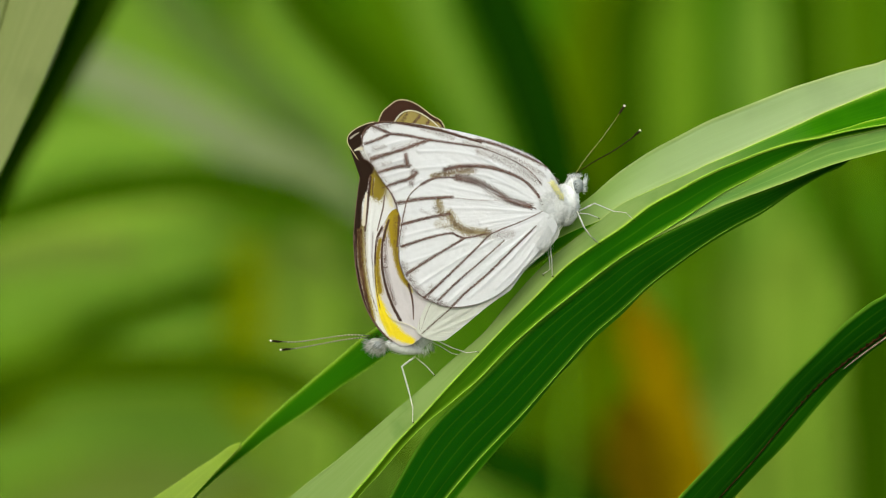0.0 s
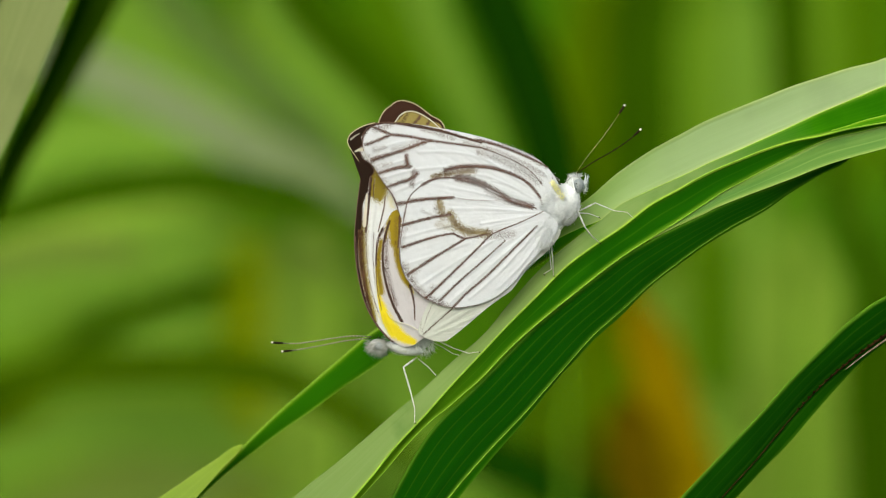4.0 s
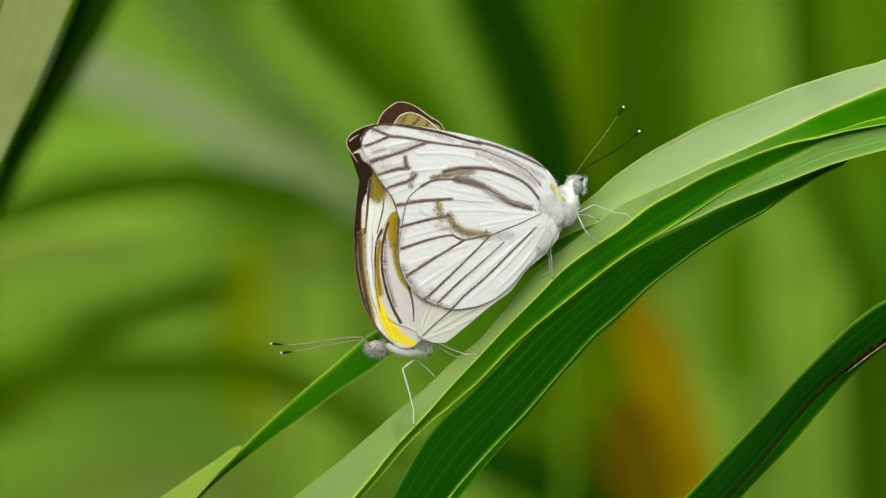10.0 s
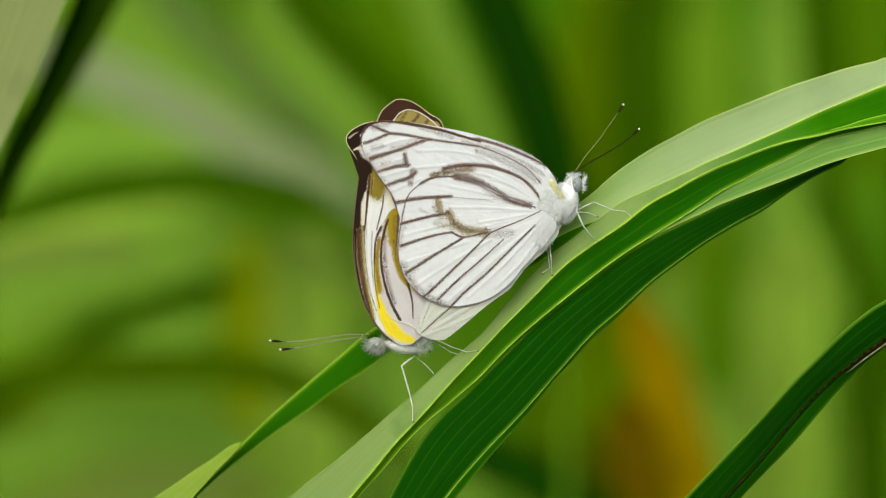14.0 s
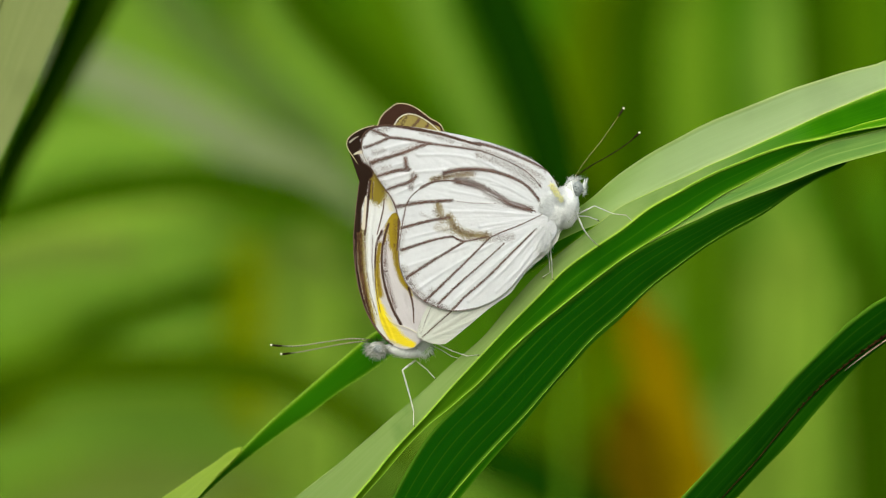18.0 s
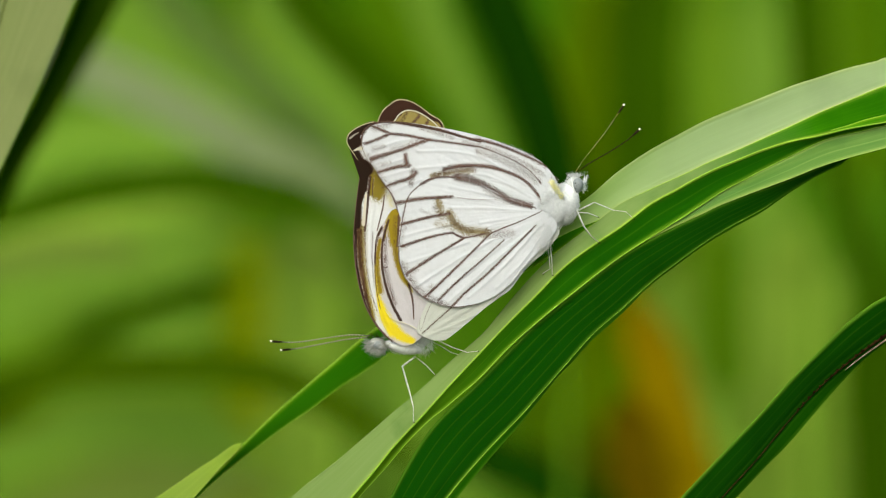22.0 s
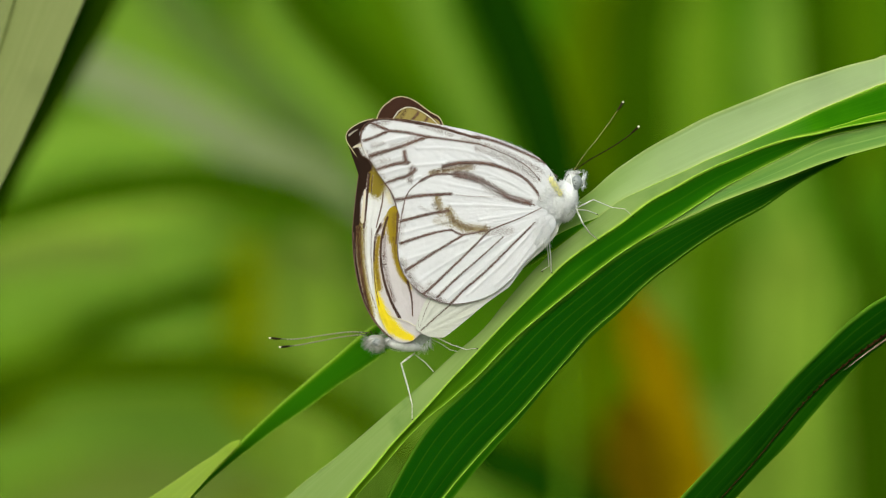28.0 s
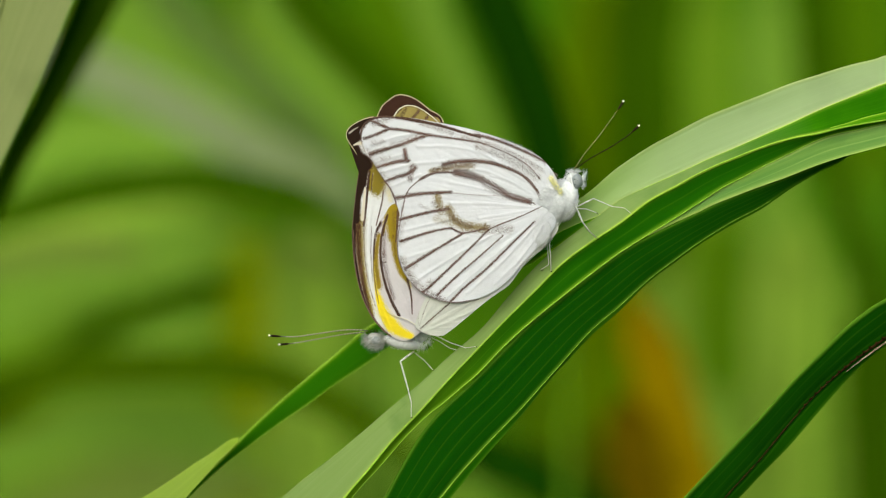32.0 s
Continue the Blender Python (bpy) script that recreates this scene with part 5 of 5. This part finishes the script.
l_fore_strokes.append(([(-12.00, 11.28), (-11.20, 11.60), (-10.56, 10.80)], 0.6, 0.5, 0, 3.0))
l_fore_strokes.append(([(-11.20, 9.04), (-11.52, 7.68), (-11.92, 5.84)], 0.7, 0.35, 0, 1.6))
l_fore_strokes.append(([(-13.12, 14.88), (-11.52, 16.48), (-9.52, 17.20)], 1.2, 1.2, 0, 3.0))
l_fore_strokes.append(([(-12.64, 13.28), (-12.00, 12.08), (-11.52, 11.28)], 0.7, 0.7, 0, 2.5))
l_fore_strokes.append(([(-10.32, 9.84), (-10.56, 7.28), (-10.80, 4.48), (-11.04, 2.32)], 0.2, 0.15, 0, 1.2))
l_fore_strokes.append(([(-9.84, 9.68), (-10.00, 8.08), (-9.92, 7.12)], 0.10, 0.08, 0, 0.8))
l_fore_strokes.append(([(-8.80, 10.80), (-8.96, 9.04), (-9.20, 7.60)], 1.15, 0.85, 2, 1.6))
l_fore_strokes.append(([(-10.08, 10.32), (-10.16, 7.60)], 0.4, 0.4, 2, 1.4))
l_fore_strokes.append(([(-8.32, 7.12), (-8.48, 5.68), (-8.96, 3.68), (-9.28, 2.32)], 0.13, 0.10, 0, 1.0))
l_fore_strokes.append(([(-11.04, 2.32), (-10.88, -1.52), (-10.32, -5.52), (-9.28, -9.12)], 0.10, 0.08, 0, 0.62))
l_fore_strokes.append(([(-9.92, 2.08), (-10.00, -1.52), (-9.68, -5.52)], 0.14, 0.10, 0, 0.5))
l_fore_strokes.append(([(-11.04, 0.88), (-10.88, -3.12), (-10.24, -7.12), (-8.64, -10.72)], 0.25, 0.2, 1, 0.36))
l_fore_strokes.append(([(-7.52, 7.12), (-7.28, 5.84)], 0.6, 0.4, 1, 0.34))
l_fore_strokes.append(([(-13.20, 15.36), (-12.48, 15.92), (-12.00, 16.16)], 0.2, 0.1, 3, 0.5))
l_fore_strokes.append(([(-12.64, 13.60), (-12.08, 13.84), (-11.60, 13.92)], 0.08, 0.26, 3, 0.8))
l_fore_strokes.append(([(-11.3, 11.2), (-11.4, 9.5), (-11.5, 8.0)], 0.85, 0.6, 0, 3.0))
l_fore_strokes.append(([(-11.9, 8.0), (-12.0, 5.5), (-12.05, 3.0)], 0.45, 0.4, 0, 2.2))
l_fore_strokes.append(([(-11.8, 3.0), (-11.7, 0.0), (-11.4, -3.2), (-10.8, -6.4), (-9.8, -10.3)], 0.75, 0.3, 2, 1.2))
l_fore_strokes.append(([(-11.9, 3.0), (-11.8, 0.0), (-11.5, -3.2), (-10.95, -6.4), (-10.0, -10.3)], 0.6, 0.25, 0, 0.95))
l_fore_strokes.append(([(-10.9, 7.6), (-11.05, 5.5), (-11.25, 3.2)], 0.14, 0.26, 3, 0.75))
wing("forewing", lower, l_fore, (-0.6, 0.02, 0), l_fore_strokes, WING_MUSTARD, "white forewing with broad dark border", [[(-10.88, 4.88), (-10.72, -2.32), (-9.28, -9.52)], [(-9.76, 6.48), (-10.32, -0.72), (-9.12, -8.72)]], (-8.72, 0.88), 380, 90, rim=(20, 235, VEIN))
flap = spline([(-11.8, -0.8, 11.9), (-12.6, -0.8, 13.1), (-13.6, -0.8, 14.8), (-13.2, -0.8, 16.1), (-11.5, -0.8, 17.2), (-9.8, -0.8, 17.7)], 40)
vs, fs = tube(flap, np.full(40, 0.05), 6)
mesh_part("wing_edge", vs, fs, EDGE, lower, "thin cream wing edge")
l_hind = [(-3.04, -12.88), (-4.48, -13.84), (-6.24, -13.76), (-7.68, -12.40), (-8.88, -9.68), (-9.52, -5.68), (-9.68, -1.12), (-9.12, 2.08), (-8.08, 3.92), (-7.04, 5.28), (-5.76, 4.88), (-3.92, 0.88), (-1.12, -3.92), (1.28, -7.52), (0.48, -9.52), (-1.28, -11.92)]
l_hind_strokes = []
l_hind_strokes.append(([(-4.32, -13.28), (-5.92, -12.56), (-7.20, -11.44)], 0.42, 0.85, 1, 1.3))
l_hind_strokes.append(([(-7.04, -11.76), (-8.16, -9.92), (-8.96, -7.92)], 0.85, 0.5, 1, 1.25))
l_hind_strokes.append(([(-8.96, -7.92), (-9.36, -5.52), (-9.52, -2.72)], 0.44, 0.28, 1, 0.85))
l_hind_strokes.append(([(-8.80, -6.32), (-9.20, -3.52), (-9.20, -1.12), (-8.88, 0.88)], 0.36, 0.32, 2, 1.2))
l_hind_strokes.append(([(-8.96, -5.12), (-9.20, -2.32), (-8.96, 0.48)], 0.22, 0.2, 1, 0.5))
l_hind_strokes.append(([(-6.88, 4.72), (-7.04, 2.88), (-6.88, 0.72)], 0.8, 0.55, 2, 1.7))
l_hind_strokes.append(([(-7.52, 4.48), (-8.00, 2.88), (-8.24, 1.28)], 0.3, 0.2, 2, 1.1))
l_hind_strokes.append(([(-6.72, 0.72), (-6.48, -1.68), (-5.76, -4.08), (-4.80, -5.36)], 0.42, 0.3, 2, 1.3))
l_hind_strokes.append(([(-7.20, 4.08), (-7.52, 3.12)], 0.3, 0.3, 1, 0.45))
l_hind_strokes.append(([(-6.72, 4.24), (-6.80, 0.88), (-6.40, -2.32)], 0.35, 0.25, 0, 0.42))
l_hind_strokes.append(([(-8.96, 1.28), (-9.28, -2.32), (-8.96, -5.52)], 0.3, 0.2, 0, 0.36))
l_hind_strokes.append(([(-5.76, -4.08), (-4.96, -4.88), (-4.40, -6.32)], 0.3, 0.25, 1, 0.6))
l_hind_strokes.append(([(-8.80, 2.64), (-9.36, 1.52), (-9.60, 0.08), (-9.60, -2.32)], 0.35, 0.14, 0, 1.2))
l_hind_strokes.append(([(-9.60, -2.32), (-9.44, -5.52), (-8.80, -8.72)], 0.10, 0.07, 0, 0.8))
l_hind_strokes.append(([(-7.68, 3.76), (-8.40, 1.36), (-8.64, -1.52), (-8.24, -4.72), (-7.20, -7.92), (-5.92, -10.40)], 0.14, 0.2, 0, 1.4))
l_hind_strokes.append(([(-8.16, 1.28), (-8.24, -1.52), (-7.76, -4.72), (-6.80, -7.92)], 0.42, 0.4, 0, 0.55))
l_hind_strokes.append(([(-6.24, 4.48), (-6.32, 2.08), (-6.48, 0.08)], 0.22, 0.14, 0, 1.0))
l_hind_strokes.append(([(-4.80, -5.28), (-4.24, -7.52), (-4.08, -10.16)], 0.18, 0.08, 0, 1.1))
wing("hindwing", lower, l_hind, (-1.25, 0.02, 0), l_hind_strokes, WING_GREY, "greyish hindwing with a bright yellow leading edge", [[(-3.36, -11.60), (-5.76, -10.56), (-7.68, -9.52)], [(-9.44, -2.32), (-8.80, -7.92), (-6.88, -12.88)], [(-3.36, -12.24), (-4.96, -7.92), (-5.52, -3.12)]], (-6.24, -4.72), 340, 80, root=(-3.4, -12.0))
vs, fs = tube(spline([(-3.3, -1.8, -11.8), (-4.7, -1.8, -11), (-6.1, -1.8, -10.5), (-7.3, -1.8, -10), (-8.1, -1.8, -8.9)], 24), np.linspace(0.07, 0.03, 24), 7)
mesh_part("wing_fold", vs, fs, EDGE_PALE, lower, "cream raised wing fold")
l_far = [(-3.36, -12.72), (-9.92, -9.52), (-11.52, -0.72), (-11.12, 9.68), (-9.28, 18.08), (-7.52, 20.40), (-6.08, 21.04), (-4.16, 20.56), (-1.92, 18.96), (0.00, 17.36), (1.28, 11.28), (-0.32, -0.72)]
wing("far_forewing", lower, l_far, (6.0, 0, 0), [], WING_BROWN, "dark brown far forewing with a cream edge", (), (-5.12, 6.48), 260, 50, rim=(85, 215, EDGE))
l_far_hind = [(-3.36, -12.72), (-7.52, -6.32), (-8.32, 3.28), (-7.52, 16.08), (-6.72, 18.32), (-5.44, 19.52), (-3.68, 19.28), (-1.76, 18.16), (-0.16, 16.72), (0.48, 8.88), (-0.32, -3.12)]
wing("far_hindwing", lower, l_far_hind, (5.2, 0, 0), [([(-6.88, 18.00), (-5.44, 19.44), (-3.68, 19.20), (-1.60, 18.08), (-0.16, 16.72)], 0.16, 0.14, 0, 0.8), ([(-3.36, 18.80), (-4.48, 17.52)], 0.2, 0.2, 0, 1.0), ([(-1.92, 18.32), (-2.72, 17.04)], 0.2, 0.2, 0, 1.0), ([(-5.12, 19.28), (-6.08, 17.68)], 0.2, 0.3, 0, 0.6)], wing_material("olive_wing_scales", (0.30, 0.25, 0.075), 0.3), "olive yellow far hindwing", (), (-3.92, 4.88), 240, 50)
vs, fs = tube(spline([(-7.0, 5.1, 17.9), (-6.2, 5.1, 19.0), (-5.0, 5.1, 19.5), (-3.6, 5.1, 19.25), (-1.8, 5.1, 18.15), (-0.2, 5.1, 16.7)], 40), np.full(40, 0.06), 6)
mesh_part("wing_edge", vs, fs, EDGE_PALE, lower, "thin cream wing edge")
vs, fs = oval((-5.6, 1.2, -14.2), (2.7, 1.4, 0.95), tilt=-12)
mesh_part("thorax", vs, fs, FUR, lower, "pale grey thorax")
hairs("fur", (-5.2, 1.0, -14.3), (2.6, 1.4, 0.92), 0.22, 700, FUR, lower, 8, (1.6, 0, -0.3), "pale fur")
hairs("breast_fur", (-2.9, 0.4, -13.6), (1.3, 0.9, 1.2), 1.1, 380, FUR, lower, 23, (0.5, -0.2, -1.6), "white breast fur")
hairs("collar", (-7.9, 0.5, -13.3), (0.6, 1.0, 1.0), 0.7, 260, FUR_GREY, lower, 27, (-0.6, -0.2, -0.5), "dark grey collar hair")
vs, fs = tube(spline([(-3.9, 2.8, -13.2), (-1.1, 2.6, -11.2), (1.3, 2.2, -10.0), (3.7, 1.8, -7.9)], 24), np.linspace(1.6, 1.1, 24), 14)
mesh_part("abdomen", vs, fs, FUR, lower, "white abdomen")
vs, fs = oval((-9.2, 1.0, -13.9), (1.3, 1.2, 1.0), tilt=-15)
l_head = mesh_part("head", vs, fs, FUR_GREY, lower, "grey furry head")
vs, fs = oval((-9.2, -0.05, -13.9), (0.62, 0.35, 0.6))
mesh_part("eye", vs, fs, EYE_MAT, l_head, "grey compound eye")
hairs("dark_tuft", (-9.6, 0.8, -12.9), (0.8, 0.6, 0.2), 0.95, 46, FEELER, l_head, 19, (-0.1, 0, 1.0), "dark bristles")
hairs("fur", (-9.3, 0.9, -14.0), (1.35, 1.2, 0.95), 0.62, 520, FUR_GREY, l_head, 9, (-0.5, -0.1, -0.6), "grey head fur")
hairs("pale_fur", (-9.2, 0.7, -14.1), (1.3, 1.2, 0.95), 0.95, 420, FUR_HEAD, l_head, 29, (-0.8, -0.2, -1.2), "pale head fur")
hairs("palp", (-10.6, 0.5, -13.8), (0.3, 0.4, 0.7), 0.8, 90, FUR_GREY, l_head, 28, (-1.2, 0.0, -0.2), "bristly grey palp")
antenna(lower, [(-10.3, 1.6, -12.6), (-13.1, 1.2, -12.5), (-16.3, 0.8, -12.9), (-20.3, 0.4, -13.5), (-22.7, 0.2, -13.5), (-24.3, 0.0, -13.4)], 0.08, True, FEELER_GREY)
antenna(lower, [(-10.6, 2.2, -12.8), (-14.0, 2.0, -13.2), (-17.2, 1.7, -13.8), (-20.4, 1.4, -14.4), (-22.9, 1.2, -14.7)], 0.08, True, FEELER_GREY)
leg(lower, [(-3.8, 1.8, -15.5), (-5.7, 0.6, -16.9), (-4.6, 0.2, -20.7), (-4.1, -0.6, -22.7), (-4.1, -1.5, -24.7)], 0.2)
leg(lower, [(-3.7, 2.6, -15.7), (-2.3, 2.4, -16.8), (-1.1, 2.2, -18.1)], 0.12)
leg(lower, [(-2.7, 1.0, -12.7), (-0.7, 0.2, -13.2), (1.4, 0.0, -14.2), (3.5, 0.4, -14.9), (5.0, 0.2, -14.7)], 0.16)
leg(lower, [(-2.9, 2.2, -12.8), (-0.3, 2.0, -14.0), (1.3, 2.4, -15.0), (2.5, 2.6, -15.3)], 0.13)
leg(lower, [(-2.6, 2.4, -13.1), (-2.2, 2.2, -14.0), (-1.9, 2.0, -14.8)], 0.12)


def motions():
    """The arching leaf and the pair on it nod about the leaf's foot; the leaves beside it sway."""
    nod = [  # seconds, shift to the right and up in mm, turn in degrees
    (0, 0.10, -0.56, 0.41), (0.5, 0.11, -0.58, 0.65), (1, 0.13, -0.45, 0.48), (1.5, 0.15, -0.26, 0.53),
    (2, 0.13, -0.51, 0.76), (2.5, 0.17, -0.16, 0.84), (3, 0.22, -1.00, 0.60), (3.5, 0.17, 0.02, -0.03),
    (5.5, 0.02, -0.20, 0.66), (6, 0.00, -0.25, 0.55), (6.5, -0.01, -0.41, 0.60), (7, -0.08, 0.02, 0.22),
    (7.5, 0.02, -0.33, 0.29), (8, 0.03, -0.10, 0.14), (8.5, -0.00, -0.05, 0.13), (9, 0.00, -0.00, 0.00),
    (9.5, 0.03, -0.28, 0.10), (10, 0.00, -0.26, 0.10), (10.5, 0.00, -0.18, 0.14), (11, -0.02, -0.09, -0.01),
    (11.5, -0.04, -0.02, -0.14), (12, -0.03, -0.19, -0.10), (12.5, -0.02, -0.14, 0.03), (13, -0.01, -0.23, 0.11),
    (13.5, -0.03, -0.01, 0.16), (14, -0.05, -0.07, 0.21), (14.5, 0.02, -0.41, 0.24), (16.5, 0.12, -0.39, 0.19),
    (17, 0.11, -0.13, -0.15), (17.5, 0.12, -0.05, -0.05), (18, 0.01, -0.47, 0.11), (18.5, 0.03, -0.45, 0.27),
    (19, -0.02, -0.35, 0.24), (19.5, 0.00, -0.11, 0.69), (20, -0.04, -0.06, 0.61), (20.5, 0.10, -0.08, 0.46),
    (21, 0.05, -0.55, 0.30), (21.5, 0.05, -0.24, -0.00), (22, 0.03, -0.08, 0.18), (22.5, -0.01, -0.12, 0.46),
    (23, 0.07, 0.12, 0.42), (23.5, 0.05, -0.45, 0.39), (24, -0.04, 0.29, 0.41), (24.5, -0.06, -0.24, 0.63),
    (25, -0.08, 0.06, 0.33), (25.5, -0.06, 0.21, 0.34), (27.5, -0.05, -0.02, 0.37), (28, -0.10, 0.20, 0.25),
    (28.5, -0.05, 0.03, 0.55), (29, -0.10, 0.05, 0.27), (29.5, -0.09, 0.21, 0.11), (30, -0.07, 0.04, 0.16),
    (30.5, -0.08, 0.18, -0.18), (31, -0.08, 0.29, 0.15), (31.5, -0.09, -0.17, 0.42), (32, -0.05, -0.04, 0.51),
    ]
    def swayed(ob):
        rest = Vector(ob.location)
        foot = AIM + MM * Vector(HINGE)
        return [(t, Matrix.Translation(foot + MM * Vector((dx, 0, dz))) @ pose(0, 0, 0, 0, a, 0) @ Matrix.Translation(rest - foot)) for t, dx, dz, a in nod]
    for ob in (leaf, upper, lower):
        walk(ob, swayed(ob))
    drift = [  # seconds, shift in mm across the browned leaf
    (0, -0.52), (0.5, -0.52), (1, -0.25), (1.5, -0.37), (2, -0.28), (2.5, -0.40), (3, -0.40), (3.5, -0.40),
    (5.5, -0.12), (6, -0.25), (6.5, -0.19), (7, -0.19), (7.5, -0.15), (8, 0.06), (8.5, -0.06), (9, 0.00),
    (9.5, 0.06), (10, -0.03), (10.5, 0.06), (11, 0.03), (11.5, 0.09), (12, 0.06), (12.5, 0.09), (13, 0.03),
    (13.5, 0.06), (14, -0.00), (14.5, -0.37), (16.5, -0.43), (17, -0.22), (17.5, -0.28), (18, -0.31), (18.5, -0.55),
    (19, -0.25), (19.5, -0.58), (20, -0.59), (20.5, -0.46), (21, -0.46), (21.5, -0.49), (22, -0.34), (22.5, -0.40),
    (23, -0.46), (23.5, -0.40), (24, -0.31), (24.5, -0.37), (25, -0.37), (25.5, -0.37), (27.5, -0.43), (28, -0.37),
    (28.5, -0.34), (29, -0.25), (29.5, -0.31), (30, -0.71), (30.5, -0.52), (31, -0.64), (31.5, -0.46), (32, -0.12),
    ]
    rest_b = Vector(brown.location)
    walk(brown, [(t, Matrix.Translation(rest_b + MM * Vector((s, 0, -s)))) for t, s in drift])
    rest_d = Vector(breeze.location)
    walk(breeze, [(t, Matrix.Translation(rest_d + MM * Vector((d, 0, 0)))) for t, d in (
        (0, -0.6), (3, 1.1), (6, 1.7), (9, 0.0), (13, -2.2), (17, 2.2), (18, 0.6), (19, 1.6), (19.5, -2.2), (21, 0.6), (23, 1.6), (25, -1.1), (28, 1.6), (30, 0.0), (32, 1.1))])
    gust = [  # seconds, shift in mm of the two groups of upright leaves
        (0, -9.8, 1.6), (1, -3.3, 1.0), (2, -6.5, -1.7), (3, -4.4, -2.6), (6, -1.0, -0.2), (7, 1.9, -2.4), (8, -1.2, -0.3),
        (9, 0.0, 0.0), (10, 2.4, 2.4), (11, 3.7, 0.2), (12, 2.3, -1.2), (13, 1.7, -0.9), (14, -2.8, 5.9), (17, -9.4, 5.4),
        (18, -6.5, 4.9), (19, -6.1, 4.4), (20, -4.5, 1.6), (21, -3.3, 1.0), (22, -1.2, 2.3), (23, -3.5, 5.2), (24, -2.8, 1.6),
        (25, -5.1, 3.7), (28, -4.4, 5.2), (29, -1.9, -0.2), (30, 1.0, -0.7), (31, -1.2, -3.8), (32, -1.7, 4.4),
    ]
    for group, column in ((SWAY_LEFT, 1), (SWAY_RIGHT, 2)):
        for ob in group:
            rest_g = Vector(ob.location)
            walk(ob, [(row[0], Matrix.Translation(rest_g + MM * Vector((row[column], 0, 0)))) for row in gust])
    swing = [  # seconds, shift in mm of the corner leaf
    (0, 0.68), (0.5, -0.41), (1, 0.29), (1.5, -0.15), (2, 0.84), (2.5, 0.71), (3, 1.19), (3.5, -0.04),
    (5.5, -0.47), (6, -0.38), (6.5, 0.05), (7, 0.61), (7.5, 0.04), (8, 0.20), (8.5, -0.24), (9, 0.00),
    (9.5, 0.41), (10, -0.05), (10.5, 0.78), (11, -0.04), (11.5, 0.66), (12, -0.32), (12.5, 0.28), (13, -0.95),
    (13.5, -0.30), (14, -0.78), (14.5, 1.94), (16.5, 1.84), (17, 0.80), (17.5, 0.32), (18, -0.14), (18.5, 1.50),
    (19, -0.54), (19.5, 0.71), (20, 0.63), (20.5, 1.00), (21, -0.27), (21.5, 0.94), (22, 0.44), (22.5, 1.37),
    (23, -0.29), (23.5, 0.94), (24, -0.07), (24.5, 0.55), (25, 0.78), (25.5, -0.60), (27.5, -0.74), (28, 1.68),
    (28.5, 0.78), (29, 0.31), (29.5, 0.11), (30, -0.03), (30.5, -0.01), (31, 0.01), (31.5, -0.70), (32, 0.22),
    ]
    rest_p = Vector(pale.location)
    walk(pale, [(t, Matrix.Translation(rest_p + MM * Vector((s, 0, 0)))) for t, s in swing])


motions()
